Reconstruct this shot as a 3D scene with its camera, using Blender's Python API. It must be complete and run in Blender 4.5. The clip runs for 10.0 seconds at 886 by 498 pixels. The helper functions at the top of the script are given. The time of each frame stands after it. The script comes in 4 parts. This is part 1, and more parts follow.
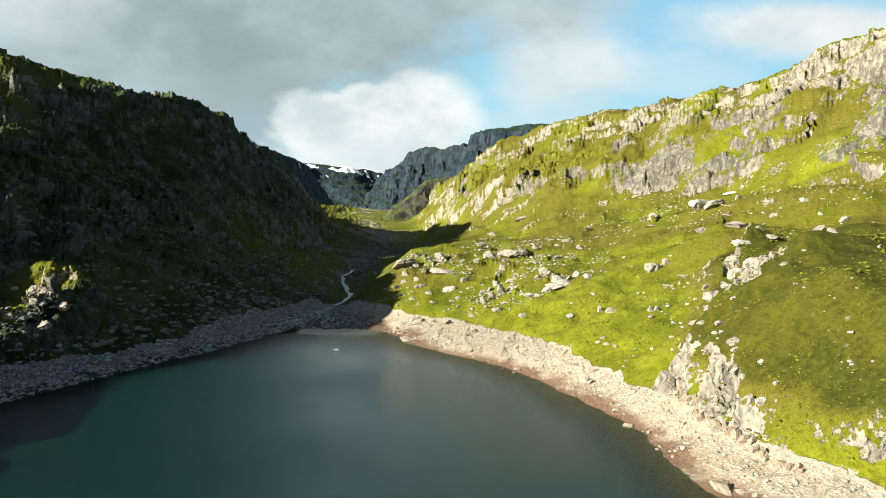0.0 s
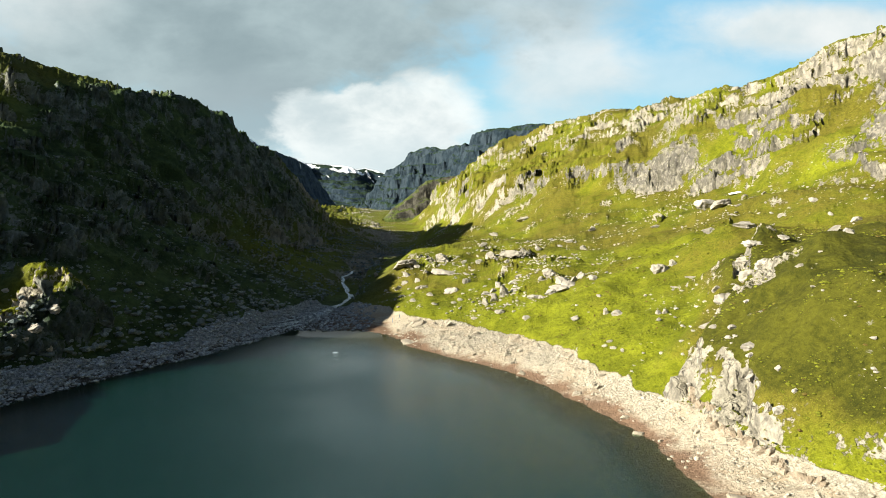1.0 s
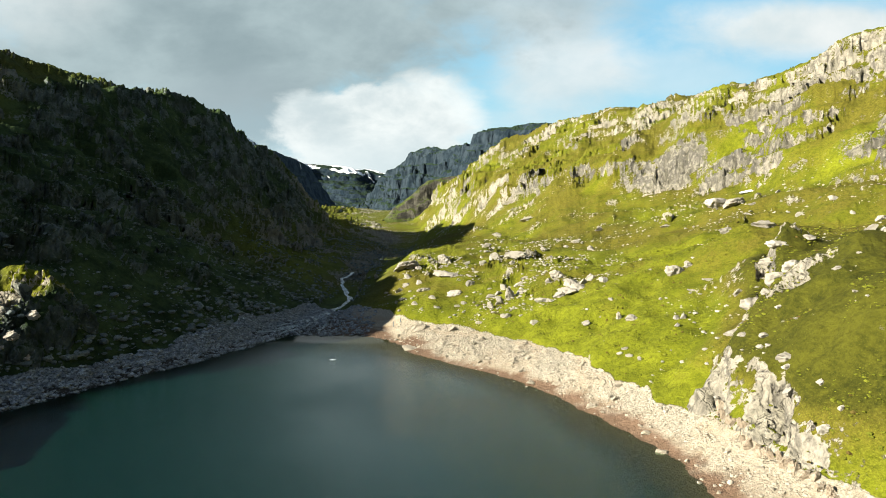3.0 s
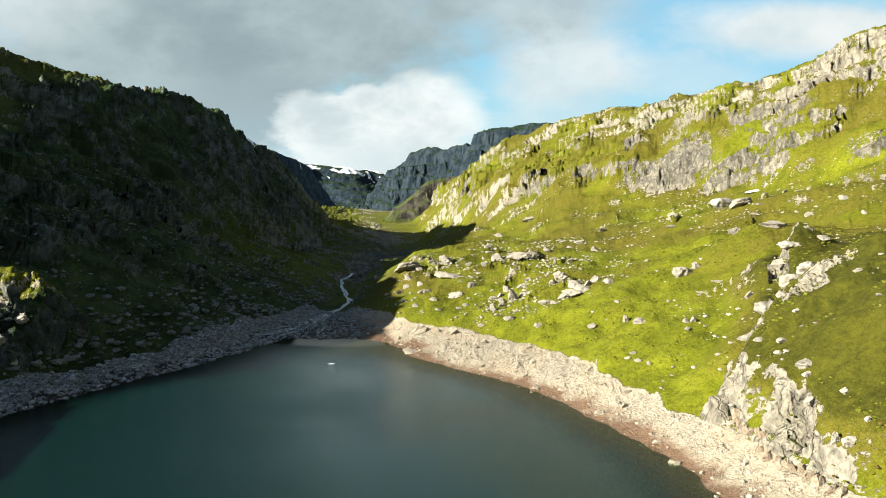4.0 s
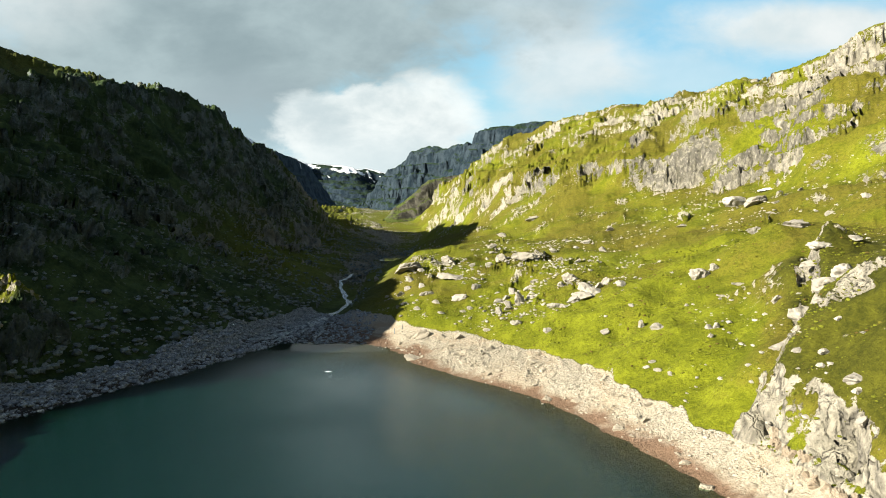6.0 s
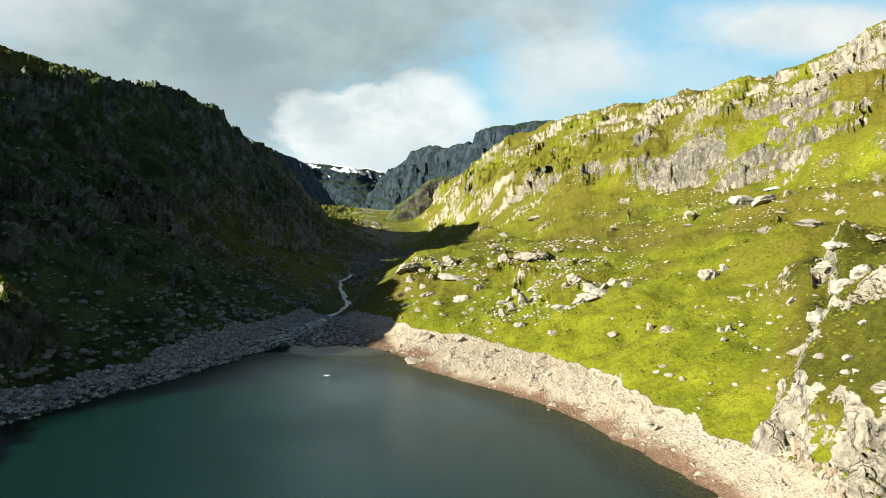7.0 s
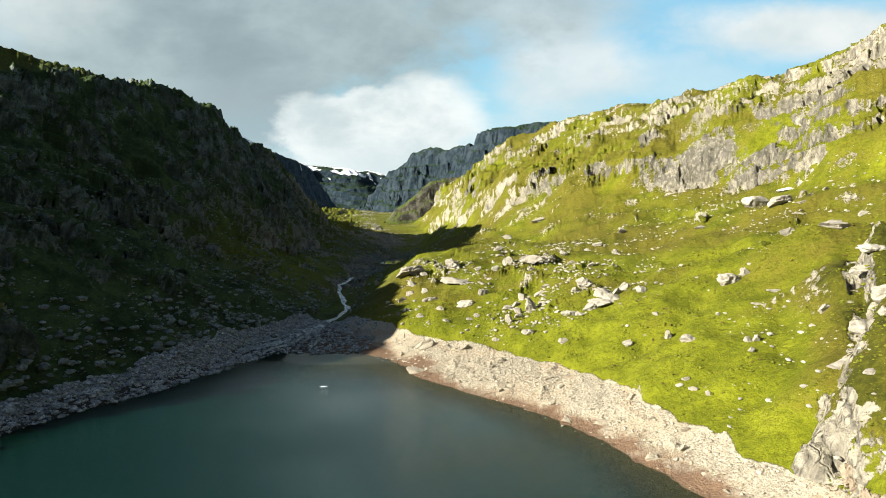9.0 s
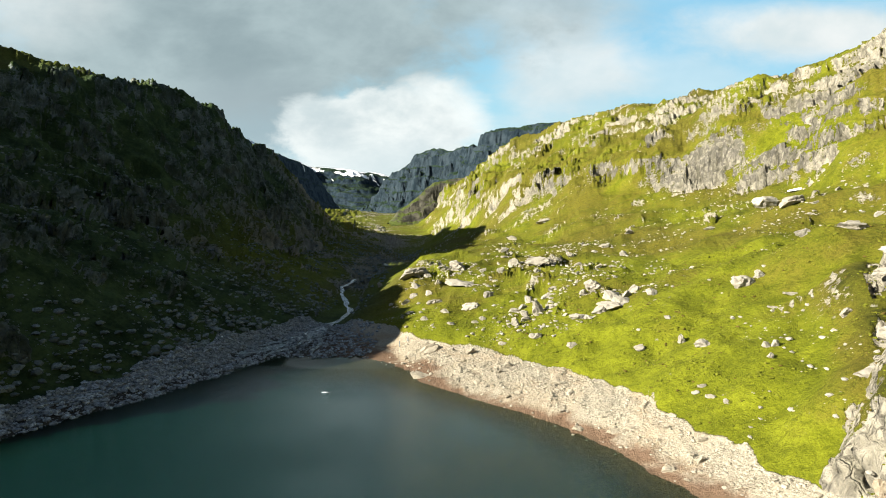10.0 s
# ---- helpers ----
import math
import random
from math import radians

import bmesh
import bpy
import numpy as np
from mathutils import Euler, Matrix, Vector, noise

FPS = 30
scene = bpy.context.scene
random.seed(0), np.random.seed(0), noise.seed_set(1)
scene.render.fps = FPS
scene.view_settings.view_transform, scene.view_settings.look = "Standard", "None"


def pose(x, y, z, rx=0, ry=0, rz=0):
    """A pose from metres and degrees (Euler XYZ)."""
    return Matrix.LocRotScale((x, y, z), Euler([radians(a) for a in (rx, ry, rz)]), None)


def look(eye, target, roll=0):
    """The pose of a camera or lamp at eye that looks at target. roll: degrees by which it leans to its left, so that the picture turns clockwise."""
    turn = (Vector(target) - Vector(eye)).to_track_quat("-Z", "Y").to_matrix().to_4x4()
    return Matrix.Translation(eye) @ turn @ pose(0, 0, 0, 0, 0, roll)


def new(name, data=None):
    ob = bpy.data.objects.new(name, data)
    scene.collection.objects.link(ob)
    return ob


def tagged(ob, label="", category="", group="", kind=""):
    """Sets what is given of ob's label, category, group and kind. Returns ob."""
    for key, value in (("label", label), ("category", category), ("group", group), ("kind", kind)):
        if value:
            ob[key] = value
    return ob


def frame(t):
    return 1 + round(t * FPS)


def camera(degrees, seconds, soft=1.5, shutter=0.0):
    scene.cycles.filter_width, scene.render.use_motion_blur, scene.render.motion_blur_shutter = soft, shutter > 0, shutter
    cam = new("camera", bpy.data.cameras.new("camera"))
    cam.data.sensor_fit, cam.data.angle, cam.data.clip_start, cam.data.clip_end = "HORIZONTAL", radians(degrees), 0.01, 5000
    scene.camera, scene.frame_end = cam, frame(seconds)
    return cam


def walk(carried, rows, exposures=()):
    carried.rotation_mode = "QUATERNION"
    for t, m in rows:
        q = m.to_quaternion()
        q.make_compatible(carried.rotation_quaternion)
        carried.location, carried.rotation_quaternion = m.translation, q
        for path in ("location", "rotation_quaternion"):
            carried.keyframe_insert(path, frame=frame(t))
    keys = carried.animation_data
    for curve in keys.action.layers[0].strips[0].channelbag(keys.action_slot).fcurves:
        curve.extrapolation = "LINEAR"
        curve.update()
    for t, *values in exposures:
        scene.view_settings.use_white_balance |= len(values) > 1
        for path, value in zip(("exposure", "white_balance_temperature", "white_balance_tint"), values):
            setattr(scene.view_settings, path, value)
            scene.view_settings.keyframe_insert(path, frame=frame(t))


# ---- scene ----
cam = camera(70.0, 10.0, soft=1.0)
PATH = [
    (0, (-0.014, 4.081, 48.994), (-0.066, 6.078, 48.912), 0.7),
    (0.5, (-0.406, 7.164, 48.875), (-0.459, 9.162, 48.794), 0.7),
    (1, (-0.515, 9.872, 48.941), (-0.57, 11.87, 48.86), 0.7),
    (1.5, (-0.834, 13.078, 48.791), (-0.889, 15.075, 48.711), 0.7),
    (2, (-1.078, 16.013, 48.735), (-1.134, 18.01, 48.655), 0.6),
    (2.5, (-1.445, 19.244, 48.701), (-1.502, 21.241, 48.621), 0.6),
    (4, (-2.529, 28.485, 48.566), (-2.587, 30.483, 48.488), 0.6),
    (4.5, (-2.912, 31.702, 48.553), (-2.971, 33.699, 48.475), 0.6),
    (5, (-3.302, 34.732, 48.487), (-3.361, 36.73, 48.408), 0.6),
    (5.5, (-3.68, 37.955, 48.46), (-3.739, 39.952, 48.381), 0.6),
    (7, (-4.798, 47.322, 48.274), (-4.858, 49.32, 48.194), 0.6),
    (7.5, (-5.114, 50.549, 48.201), (-5.175, 52.546, 48.123), 0.6),
    (8, (-5.514, 53.458, 48.125), (-5.575, 55.456, 48.048), 0.6),
    (8.5, (-5.888, 56.5, 48.034), (-5.949, 58.498, 47.96), 0.6),
    (9, (-6.228, 59.406, 47.884), (-6.29, 61.403, 47.812), 0.6),
    (9.5, (-6.523, 62.33, 47.805), (-6.588, 64.328, 47.734), 0.6),
    (10, (-7.017, 65.159, 47.709), (-7.089, 67.157, 47.641), 0.6),
]
walk(cam, [(t, look(eye, target, roll)) for t, eye, target, roll in PATH])

# ---- sky and sun ----
SUN_AZ, SUN_EL = 247.0, 21.5     # compass degrees clockwise from +y, and height over the horizon
scene.view_settings.exposure = 1.95

sun_data = bpy.data.lights.new("sun", "SUN")
sun_data.energy, sun_data.angle, sun_data.color = 5.0, radians(0.6), (1.0, 0.945, 0.81)
sun = new("sun", sun_data)
_az, _el = radians(SUN_AZ), radians(SUN_EL)
TO_SUN = Vector((math.sin(_az) * math.cos(_el), math.cos(_az) * math.cos(_el), math.sin(_el)))
sun.matrix_world = look((-300, -300, 600), Vector((-300, -300, 600)) - TO_SUN)


class Nodes:
    """Short hand for building node trees."""

    def __init__(self, tree):
        self.t = tree
        tree.nodes.clear()

    def add(self, kind, **values):
        n = self.t.nodes.new(kind)
        for k, v in values.items():
            n.inputs[k].default_value = v
        return n

    def link(self, a, b):
        self.t.links.new(a, b)

    def put(self, sock, v):
        if isinstance(v, (int, float)):
            sock.default_value = v
        elif isinstance(v, (tuple, list)):
            sock.default_value = tuple(v) + ((1.0,) if len(v) == 3 and len(sock.default_value) == 4 else ())
        else:
            self.link(v, sock)

    def math(self, op, a, b=0.0, c=None, clamp=False):
        n = self.add("ShaderNodeMath")
        n.operation, n.use_clamp = op, clamp
        self.put(n.inputs[0], a)
        self.put(n.inputs[1], b)
        if c is not None:
            self.put(n.inputs[2], c)
        return n.outputs[0]

    def step(self, v, lo, hi, a=0.0, b=1.0):
        n = self.add("ShaderNodeMapRange")
        n.interpolation_type = "SMOOTHSTEP"
        for s, val in zip(n.inputs, (v, lo, hi, a, b)):
            self.put(s, val)
        return n.outputs[0]

    def mix(self, f, a, b):
        n = self.add("ShaderNodeMix")
        n.data_type = "RGBA"
        self.put(n.inputs[0], f)
        self.put(n.inputs[6], a)
        self.put(n.inputs[7], b)
        return n.outputs[2]

    def mixf(self, f, a, b):
        n = self.add("ShaderNodeMix")
        n.data_type = "FLOAT"
        self.put(n.inputs[0], f)
        self.put(n.inputs[2], a)
        self.put(n.inputs[3], b)
        return n.outputs[0]

    def noise(self, vec, scale, detail=4.0, rough=0.55, warp=0.0):
        n = self.add("ShaderNodeTexNoise", Scale=scale, Detail=detail, Roughness=rough, Distortion=warp)
        if vec is not None:
            self.link(vec, n.inputs["Vector"])
        return n.outputs[0]

    def voronoi(self, vec, scale, feature="F1", rand=1.0):
        n = self.add("ShaderNodeTexVoronoi", Scale=scale, Randomness=rand)
        n.feature = feature
        self.link(vec, n.inputs["Vector"])
        return n

    def scaled(self, vec, sx, sy, sz, rz=0.0):
        n = self.add("ShaderNodeMapping")
        n.inputs["Scale"].default_value = (sx, sy, sz)
        n.inputs["Rotation"].default_value = (0, 0, rz)
        self.link(vec, n.inputs["Vector"])
        return n.outputs[0]


def sky_world():
    world = bpy.data.worlds.new("sky")
    scene.world = world
    world.use_nodes = True
    n = Nodes(world.node_tree)
    sky = n.add("ShaderNodeTexSky")
    sky.sky_type, sky.sun_disc, sky.altitude = "NISHITA", False, 900.0
    sky.sun_elevation, sky.sun_rotation = radians(SUN_EL), radians(SUN_AZ)
    sky.dust_density = 0.6
    at = n.add("ShaderNodeTexCoord").outputs["Generated"]
    xyz = n.add("ShaderNodeSeparateXYZ")
    n.link(at, xyz.inputs[0])
    x, y, z = xyz.outputs
    # bearing and height as plain slopes: a = x / y to the right of north, h = z / y
    ay = n.math("MAXIMUM", n.math("ABSOLUTE", y), 0.05)
    a, h = n.math("DIVIDE", x, ay), n.math("DIVIDE", z, ay)
    flat = n.add("ShaderNodeCombineXYZ")
    n.link(a, flat.inputs[0])
    n.link(n.math("MULTIPLY", h, 1.7), flat.inputs[1])
    big = n.noise(flat.outputs[0], 3.1, 6.0, 0.55, 0.25)
    fine = n.noise(flat.outputs[0], 9.0, 7.0, 0.6, 0.35)
    puff = n.noise(flat.outputs[0], 5.0, 8.0, 0.58, 0.2)

    def blob(ca, ch, ra, rh, edge=0.5, rag=0.9):
        da = n.math("DIVIDE", n.math("SUBTRACT", a, ca), ra)
        dh = n.math("DIVIDE", n.math("SUBTRACT", h, ch), rh)
        d = n.math("SQRT", n.math("ADD", n.math("MULTIPLY", da, da), n.math("MULTIPLY", dh, dh)))
        d = n.math("ADD", d, n.math("MULTIPLY", n.math("SUBTRACT", fine, 0.5), rag))
        d = n.math("ADD", d, n.math("MULTIPLY", n.math("SUBTRACT", big, 0.5), rag))
        return n.step(d, 1.0 + edge, 1.0 - edge)

    blue = n.mix(0.88, sky.outputs[0], n.mix(n.step(h, 0.14, 0.34), (3.8, 6.8, 7.9), (2.7, 5.8, 7.8)))
    white = n.mix(n.step(puff, 0.3, 0.7), (5.7, 6.6, 6.8), (7.6, 7.9, 7.8))
    grey = n.mix(n.step(n.math("ADD", n.math("MULTIPLY", puff, 0.5), n.math("MULTIPLY", big, 0.5)), 0.36, 0.62), (2.55, 3.35, 3.6), (3.95, 4.95, 5.15))
    haze = n.step(n.math("ADD", h, n.math("MULTIPLY", n.math("SUBTRACT", big, 0.5), 0.10)), 0.22, 0.03)
    col = n.mix(n.math("MULTIPLY", haze, 0.15), blue, (6.4, 7.4, 7.8))
    wisps = n.math("MULTIPLY", n.step(n.math("ADD", n.math("MULTIPLY", puff, 0.6), n.math("MULTIPLY", big, 0.4)), 0.52, 0.68), 0.18)
    col = n.mix(wisps, col, white)
    for ca, ch, ra, rh, much in ((0.150, 0.245, 0.095, 0.080, 0.85), (0.58, 0.305, 0.21, 0.042, 1.0), (0.33, 0.235, 0.10, 0.030, 0.35), (0.05, 0.15, 0.09, 0.030, 0.25)):
        col = n.mix(n.math("MULTIPLY", blob(ca, ch, ra, rh, 0.5, 1.0), much), col, white)
    col = n.mix(n.math("MULTIPLY", blob(0.10, 0.355, 0.14, 0.065, 0.6, 1.0), 0.85), col, n.mix(0.4, grey, white))
    col = n.mix(blob(-0.42, 0.32, 0.47, 0.155, 0.24, 0.75), col, grey)
    col = n.mix(n.math("MULTIPLY", blob(-0.72, 0.36, 0.12, 0.07, 0.9, 0.6), 0.7), col, white)
    col = n.mix(n.math("MULTIPLY", blob(-0.36, 0.16, 0.15, 0.07, 0.6, 0.4), 0.85), col, (3.1, 3.9, 4.2))
    bright = n.mix(n.step(n.math("ADD", n.math("MULTIPLY", puff, 0.7), n.math("MULTIPLY", fine, 0.3)), 0.36, 0.62), (5.2, 6.1, 6.3), (8.4, 8.8, 8.6))
    col = n.mix(blob(-0.155, 0.130, 0.160, 0.088, 0.13, 1.0), col, bright)
    col = n.mix(n.math("MULTIPLY", blob(-0.055, 0.175, 0.085, 0.060, 0.30, 1.1), 0.9), col, bright)
    col = n.mix(n.math("MULTIPLY", blob(-0.13, 0.075, 0.22, 0.05, 0.8, 0.4), 0.7), col, (5.9, 6.9, 7.1))
    col = n.mix(n.step(h, 0.42, 0.75), col, sky.outputs[0])
    # behind the view: broken cloud
    back = n.step(y, 0.25, 0.0)
    around = n.noise(at, 2.2, 5.0, 0.55, 0.2)
    broken = n.mix(n.step(around, 0.48, 0.66), sky.outputs[0], (3.9, 4.3, 4.5))
    col = n.mix(back, col, broken)
    thin = n.add("ShaderNodeVectorMath")
    thin.operation = "SCALE"
    thin.inputs["Scale"].default_value = 0.61
    n.link(col, thin.inputs[0])
    bg = n.add("ShaderNodeBackground", Strength=0.051)
    n.link(thin.outputs[0], bg.inputs[0])
    out = n.add("ShaderNodeOutputWorld")
    n.link(bg.outputs[0], out.inputs[0])


sky_world()


# ---- materials ----
def material(name):
    m = bpy.data.materials.new(name)
    m.use_nodes = True
    return m, Nodes(m.node_tree)


def finish(n, colour, rough=0.85, bump=None, dist=0.2, strength=0.8, spec=0.3):
    b = n.add("ShaderNodeBsdfPrincipled")
    n.put(b.inputs["Base Color"], colour)
    n.put(b.inputs["Roughness"], rough)
    b.inputs["Specular IOR Level"].default_value = spec
    if bump is not None:
        k = n.add("ShaderNodeBump", Strength=strength, Distance=dist)
        n.link(bump, k.inputs["Height"])
        n.link(k.outputs[0], b.inputs["Normal"])
    o = n.add("ShaderNodeOutputMaterial")
    n.link(b.outputs[0], o.inputs[0])
    return b


def rock_colour(n, p, warm=0.5):
    """Weathered gneiss: pale lichen-grey faces, dark seams and water streaks."""
    big = n.noise(p, 0.05, 4.0, 0.6)
    grain = n.noise(p, 0.9, 6.0, 0.65)
    streak = n.noise(n.scaled(p, 0.30, 0.30, 0.17, 0.5), 1.0, 6.0, 0.65, 0.8)
    pale = n.mix(big, (0.2945, 0.2629, 0.1963), (0.4207, 0.3856, 0.3015))
    col = n.mix(n.step(grain, 0.35, 0.75), n.mix(0.5, pale, (0.1542, 0.1402, 0.1192)), pale)
    col = n.mix(n.math("MULTIPLY", n.step(streak, 0.52, 0.70), 0.4), col, (0.0911, 0.0806, 0.0666))
    warped = n.add("ShaderNodeVectorMath")
    warped.operation = "MULTIPLY_ADD"
    shift = n.add("ShaderNodeTexNoise", Scale=0.35, Detail=3.0)
    n.link(p, shift.inputs["Vector"])
    n.link(shift.outputs["Color"], warped.inputs[0])
    warped.inputs[1].default_value = (3.0, 3.0, 3.0)
    n.link(p, warped.inputs[2])
    seams = None
    for size, lo, hi in ((0.092, 0, 0.0517), (0.2586, 0, 0.069)):
        cells = n.voronoi(n.scaled(warped.outputs[0], 1.0, 1.0, 0.55, 0.4), size, "DISTANCE_TO_EDGE")
        line = n.step(cells.outputs["Distance"], hi, lo)
        seams = line if seams is None else n.math("MAXIMUM", seams, n.math("MULTIPLY", line, 0.7))
    seams = n.math("MULTIPLY", seams, n.step(n.noise(p, 0.22, 3.0, 0.6), 0.40, 0.58))
    col = n.mix(n.math("MULTIPLY", seams, 0.35), col, (0.0597, 0.0526, 0.035))
    return col, grain, n.math("ADD", streak, n.math("MULTIPLY", seams, 0.6))


def ground_material():
    """Heath and grass, bare rock where it is steep, and the bleached belt that the lake's low water leaves dry."""
    m, n = material("mountain_ground")
    geo = n.add("ShaderNodeNewGeometry")
    p = geo.outputs["Position"]
    nz = n.add("ShaderNodeSeparateXYZ")
    n.link(geo.outputs["Normal"], nz.inputs[0])
    pz = n.add("ShaderNodeSeparateXYZ")
    n.link(p, pz.inputs[0])
    rock_at = n.add("ShaderNodeAttribute")
    rock_at.attribute_name = "bare"
    lush_at = n.add("ShaderNodeAttribute")
    lush_at.attribute_name = "lush"
    belt_at = n.add("ShaderNodeAttribute")
    belt_at.attribute_name = "belt"
    broad = n.noise(p, 0.018, 3.0, 0.55)
    patch = n.noise(p, 0.085, 5.0, 0.6, 0.5)
    tuft = n.noise(p, 0.7, 5.0, 0.65)
    blade = n.noise(p, 3.0, 4.0, 0.7)
    rock, grain, streak = rock_colour(n, p)
    west_at = n.add("ShaderNodeAttribute")
    west_at.attribute_name = "west"
    west = west_at.outputs["Fac"]
    mottle = n.math("ADD", n.math("MULTIPLY", patch, 0.65), n.math("MULTIPLY", tuft, 0.35))
    # West mask: the shaded mountainside's darkness is mixed into rock and heath colours.
    shade_tone = n.mix(n.step(mottle, 0.40, 0.62), (0.0204, 0.034, 0.0204), (0.0612, 0.085, 0.0646))
    rock = n.mix(n.math("MULTIPLY", west, 0.97), rock, n.mix(n.step(n.math("ADD", n.math("ADD", n.math("MULTIPLY", patch, 0.50), n.math("MULTIPLY", grain, 0.25)), n.math("MULTIPLY", streak, 0.20)), 0.44, 0.62), shade_tone, (0.140, 0.165, 0.166)))
    # heath
    green = n.mix(n.step(patch, 0.35, 0.65), (0.0782, 0.0879, 0.0041), (0.1356, 0.1464, 0.0076))
    brown = n.mix(tuft, (0.056, 0.049, 0.006), (0.112, 0.096, 0.013))
    dry = n.math("ADD", n.math("MULTIPLY", broad, 0.9), n.math("MULTIPLY", patch, 0.55))
    dry = n.math("SUBTRACT", dry, n.math("MULTIPLY", lush_at.outputs["Fac"], 0.23))
    heath = n.mix(n.step(dry, 0.56, 0.83), green, brown)
    heath = n.mix(n.math("MULTIPLY", n.step(tuft, 0.54, 0.36), 0.42), heath, (0.0264, 0.0316, 0.002))
    heath = n.mix(n.math("MULTIPLY", n.step(blade, 0.52, 0.66), 0.42), heath, (0.1782, 0.1887, 0.0172))
    heath = n.mix(n.math("MULTIPLY", n.step(blade, 0.46, 0.34), 0.42), heath, (0.0287, 0.0316, 0.002))
    heather = n.mix(n.step(n.math("ADD", n.math("MULTIPLY", tuft, 0.5), n.math("MULTIPLY", patch, 0.5)), 0.36, 0.64), (0.022, 0.024, 0.003), (0.062, 0.061, 0.006))
    heather = n.mix(n.math("MULTIPLY", n.step(blade, 0.50, 0.68), 0.35), heather, (0.098, 0.100, 0.012))
    heath = n.mix(n.step(n.math("ADD", lush_at.outputs["Fac"], n.math("MULTIPLY", n.math("SUBTRACT", patch, 0.5), 1.0)), 0.1, -0.6), heath, heather)
    # Shade of the western side, put into the heath colour.
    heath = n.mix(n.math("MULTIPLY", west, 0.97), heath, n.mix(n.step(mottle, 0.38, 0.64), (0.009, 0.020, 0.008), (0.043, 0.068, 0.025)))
    # bare rock
    steep = n.math("MULTIPLY", n.math("SUBTRACT", 0.80, nz.outputs[2]), 1.5)
    bare = n.math("ADD", rock_at.outputs["Fac"], steep)
    bare = n.math("ADD", bare, n.math("MULTIPLY", n.math("SUBTRACT", patch, 0.5), 0.6))
    bare = n.math("ADD", bare, n.math("MULTIPLY", n.math("SUBTRACT", tuft, 0.5), 1.5))
    is_rock = n.step(bare, 0.46, 0.60)
    stain_at = n.add("ShaderNodeAttribute")
    stain_at.attribute_name = "stain"
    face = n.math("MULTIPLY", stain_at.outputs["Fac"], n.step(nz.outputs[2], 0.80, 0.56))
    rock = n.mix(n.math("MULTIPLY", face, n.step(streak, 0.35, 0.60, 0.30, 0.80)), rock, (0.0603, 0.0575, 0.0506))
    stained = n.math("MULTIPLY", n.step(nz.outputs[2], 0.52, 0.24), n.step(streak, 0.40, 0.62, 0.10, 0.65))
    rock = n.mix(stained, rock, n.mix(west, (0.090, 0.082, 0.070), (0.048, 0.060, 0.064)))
    gap_at = n.add("ShaderNodeAttribute")
    gap_at.attribute_name = "gap"
    gap = n.math("MULTIPLY", gap_at.outputs["Fac"], n.step(tuft, 0.25, 0.55, 0.5, 1.0))
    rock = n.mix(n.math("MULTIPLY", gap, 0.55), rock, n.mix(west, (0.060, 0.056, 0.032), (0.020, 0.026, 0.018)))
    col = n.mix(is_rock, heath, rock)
    # loose pale stones lying in the grass
    cell = n.voronoi(p, 0.42)
    pick = n.add("ShaderNodeSeparateColor")
    n.link(cell.outputs["Color"], pick.inputs[0])
    near = n.step(n.math("ADD", cell.outputs["Distance"], n.math("MULTIPLY", n.math("SUBTRACT", blade, 0.5), 1.1)), n.math("MULTIPLY_ADD", pick.outputs[1], 0.22, 0.08), n.math("MULTIPLY_ADD", pick.outputs[1], 0.20, 0.02))
    lying = n.math("MULTIPLY", near, n.step(n.math("ADD", pick.outputs[0], n.math("MULTIPLY", patch, 0.6)), 1.26, 1.30))
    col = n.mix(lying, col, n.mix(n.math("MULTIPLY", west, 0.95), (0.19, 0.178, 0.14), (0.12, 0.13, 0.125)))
    # the dry belt of the lake
    cob = n.voronoi(p, 1.9)
    cobc = n.add("ShaderNodeSeparateColor")
    n.link(cob.outputs["Color"], cobc.inputs[0])
    speck = n.noise(p, 1.7, 5.0, 0.75)
    stone = n.mix(n.step(speck, 0.38, 0.64), (0.2311, 0.2015, 0.1488), n.mix(cobc.outputs[0], (0.3466, 0.3128, 0.2416), (0.3952, 0.3608, 0.2865)))
    stone = n.mix(n.math("MULTIPLY", n.step(cob.outputs["Distance"], 0.5, 0.8), 0.10), stone, (0.1824, 0.1504, 0.1123))
    stone = n.mix(n.math("MULTIPLY", n.step(n.noise(n.scaled(p, 1.0, 1.0, 3.0), 0.06, 5.0, 0.65, 0.8), 0.50, 0.66), 0.7), stone, (0.2554, 0.1955, 0.1264))
    stone = n.mix(n.math("MULTIPLY", n.step(n.noise(p, 0.035, 3.0, 0.6, 0.5), 0.46, 0.62), 0.55), stone, n.mix(tuft, (0.2554, 0.2045, 0.1405), (0.3344, 0.2887, 0.2135)))
    # Shaded shore: shade and its cool tint go into the stone colour.
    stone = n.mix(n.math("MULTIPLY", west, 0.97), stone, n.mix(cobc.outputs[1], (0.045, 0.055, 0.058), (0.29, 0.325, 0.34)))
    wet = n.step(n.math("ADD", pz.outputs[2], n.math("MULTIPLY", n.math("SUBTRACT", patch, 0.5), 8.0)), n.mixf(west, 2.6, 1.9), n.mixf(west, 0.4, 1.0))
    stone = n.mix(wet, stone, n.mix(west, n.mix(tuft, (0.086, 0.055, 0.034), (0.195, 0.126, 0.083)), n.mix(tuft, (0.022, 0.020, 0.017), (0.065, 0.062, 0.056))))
    belt = n.step(n.math("ADD", belt_at.outputs["Fac"], n.math("MULTIPLY", n.math("SUBTRACT", tuft, 0.5), 0.5)), 0.42, 0.58)
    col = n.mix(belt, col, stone)
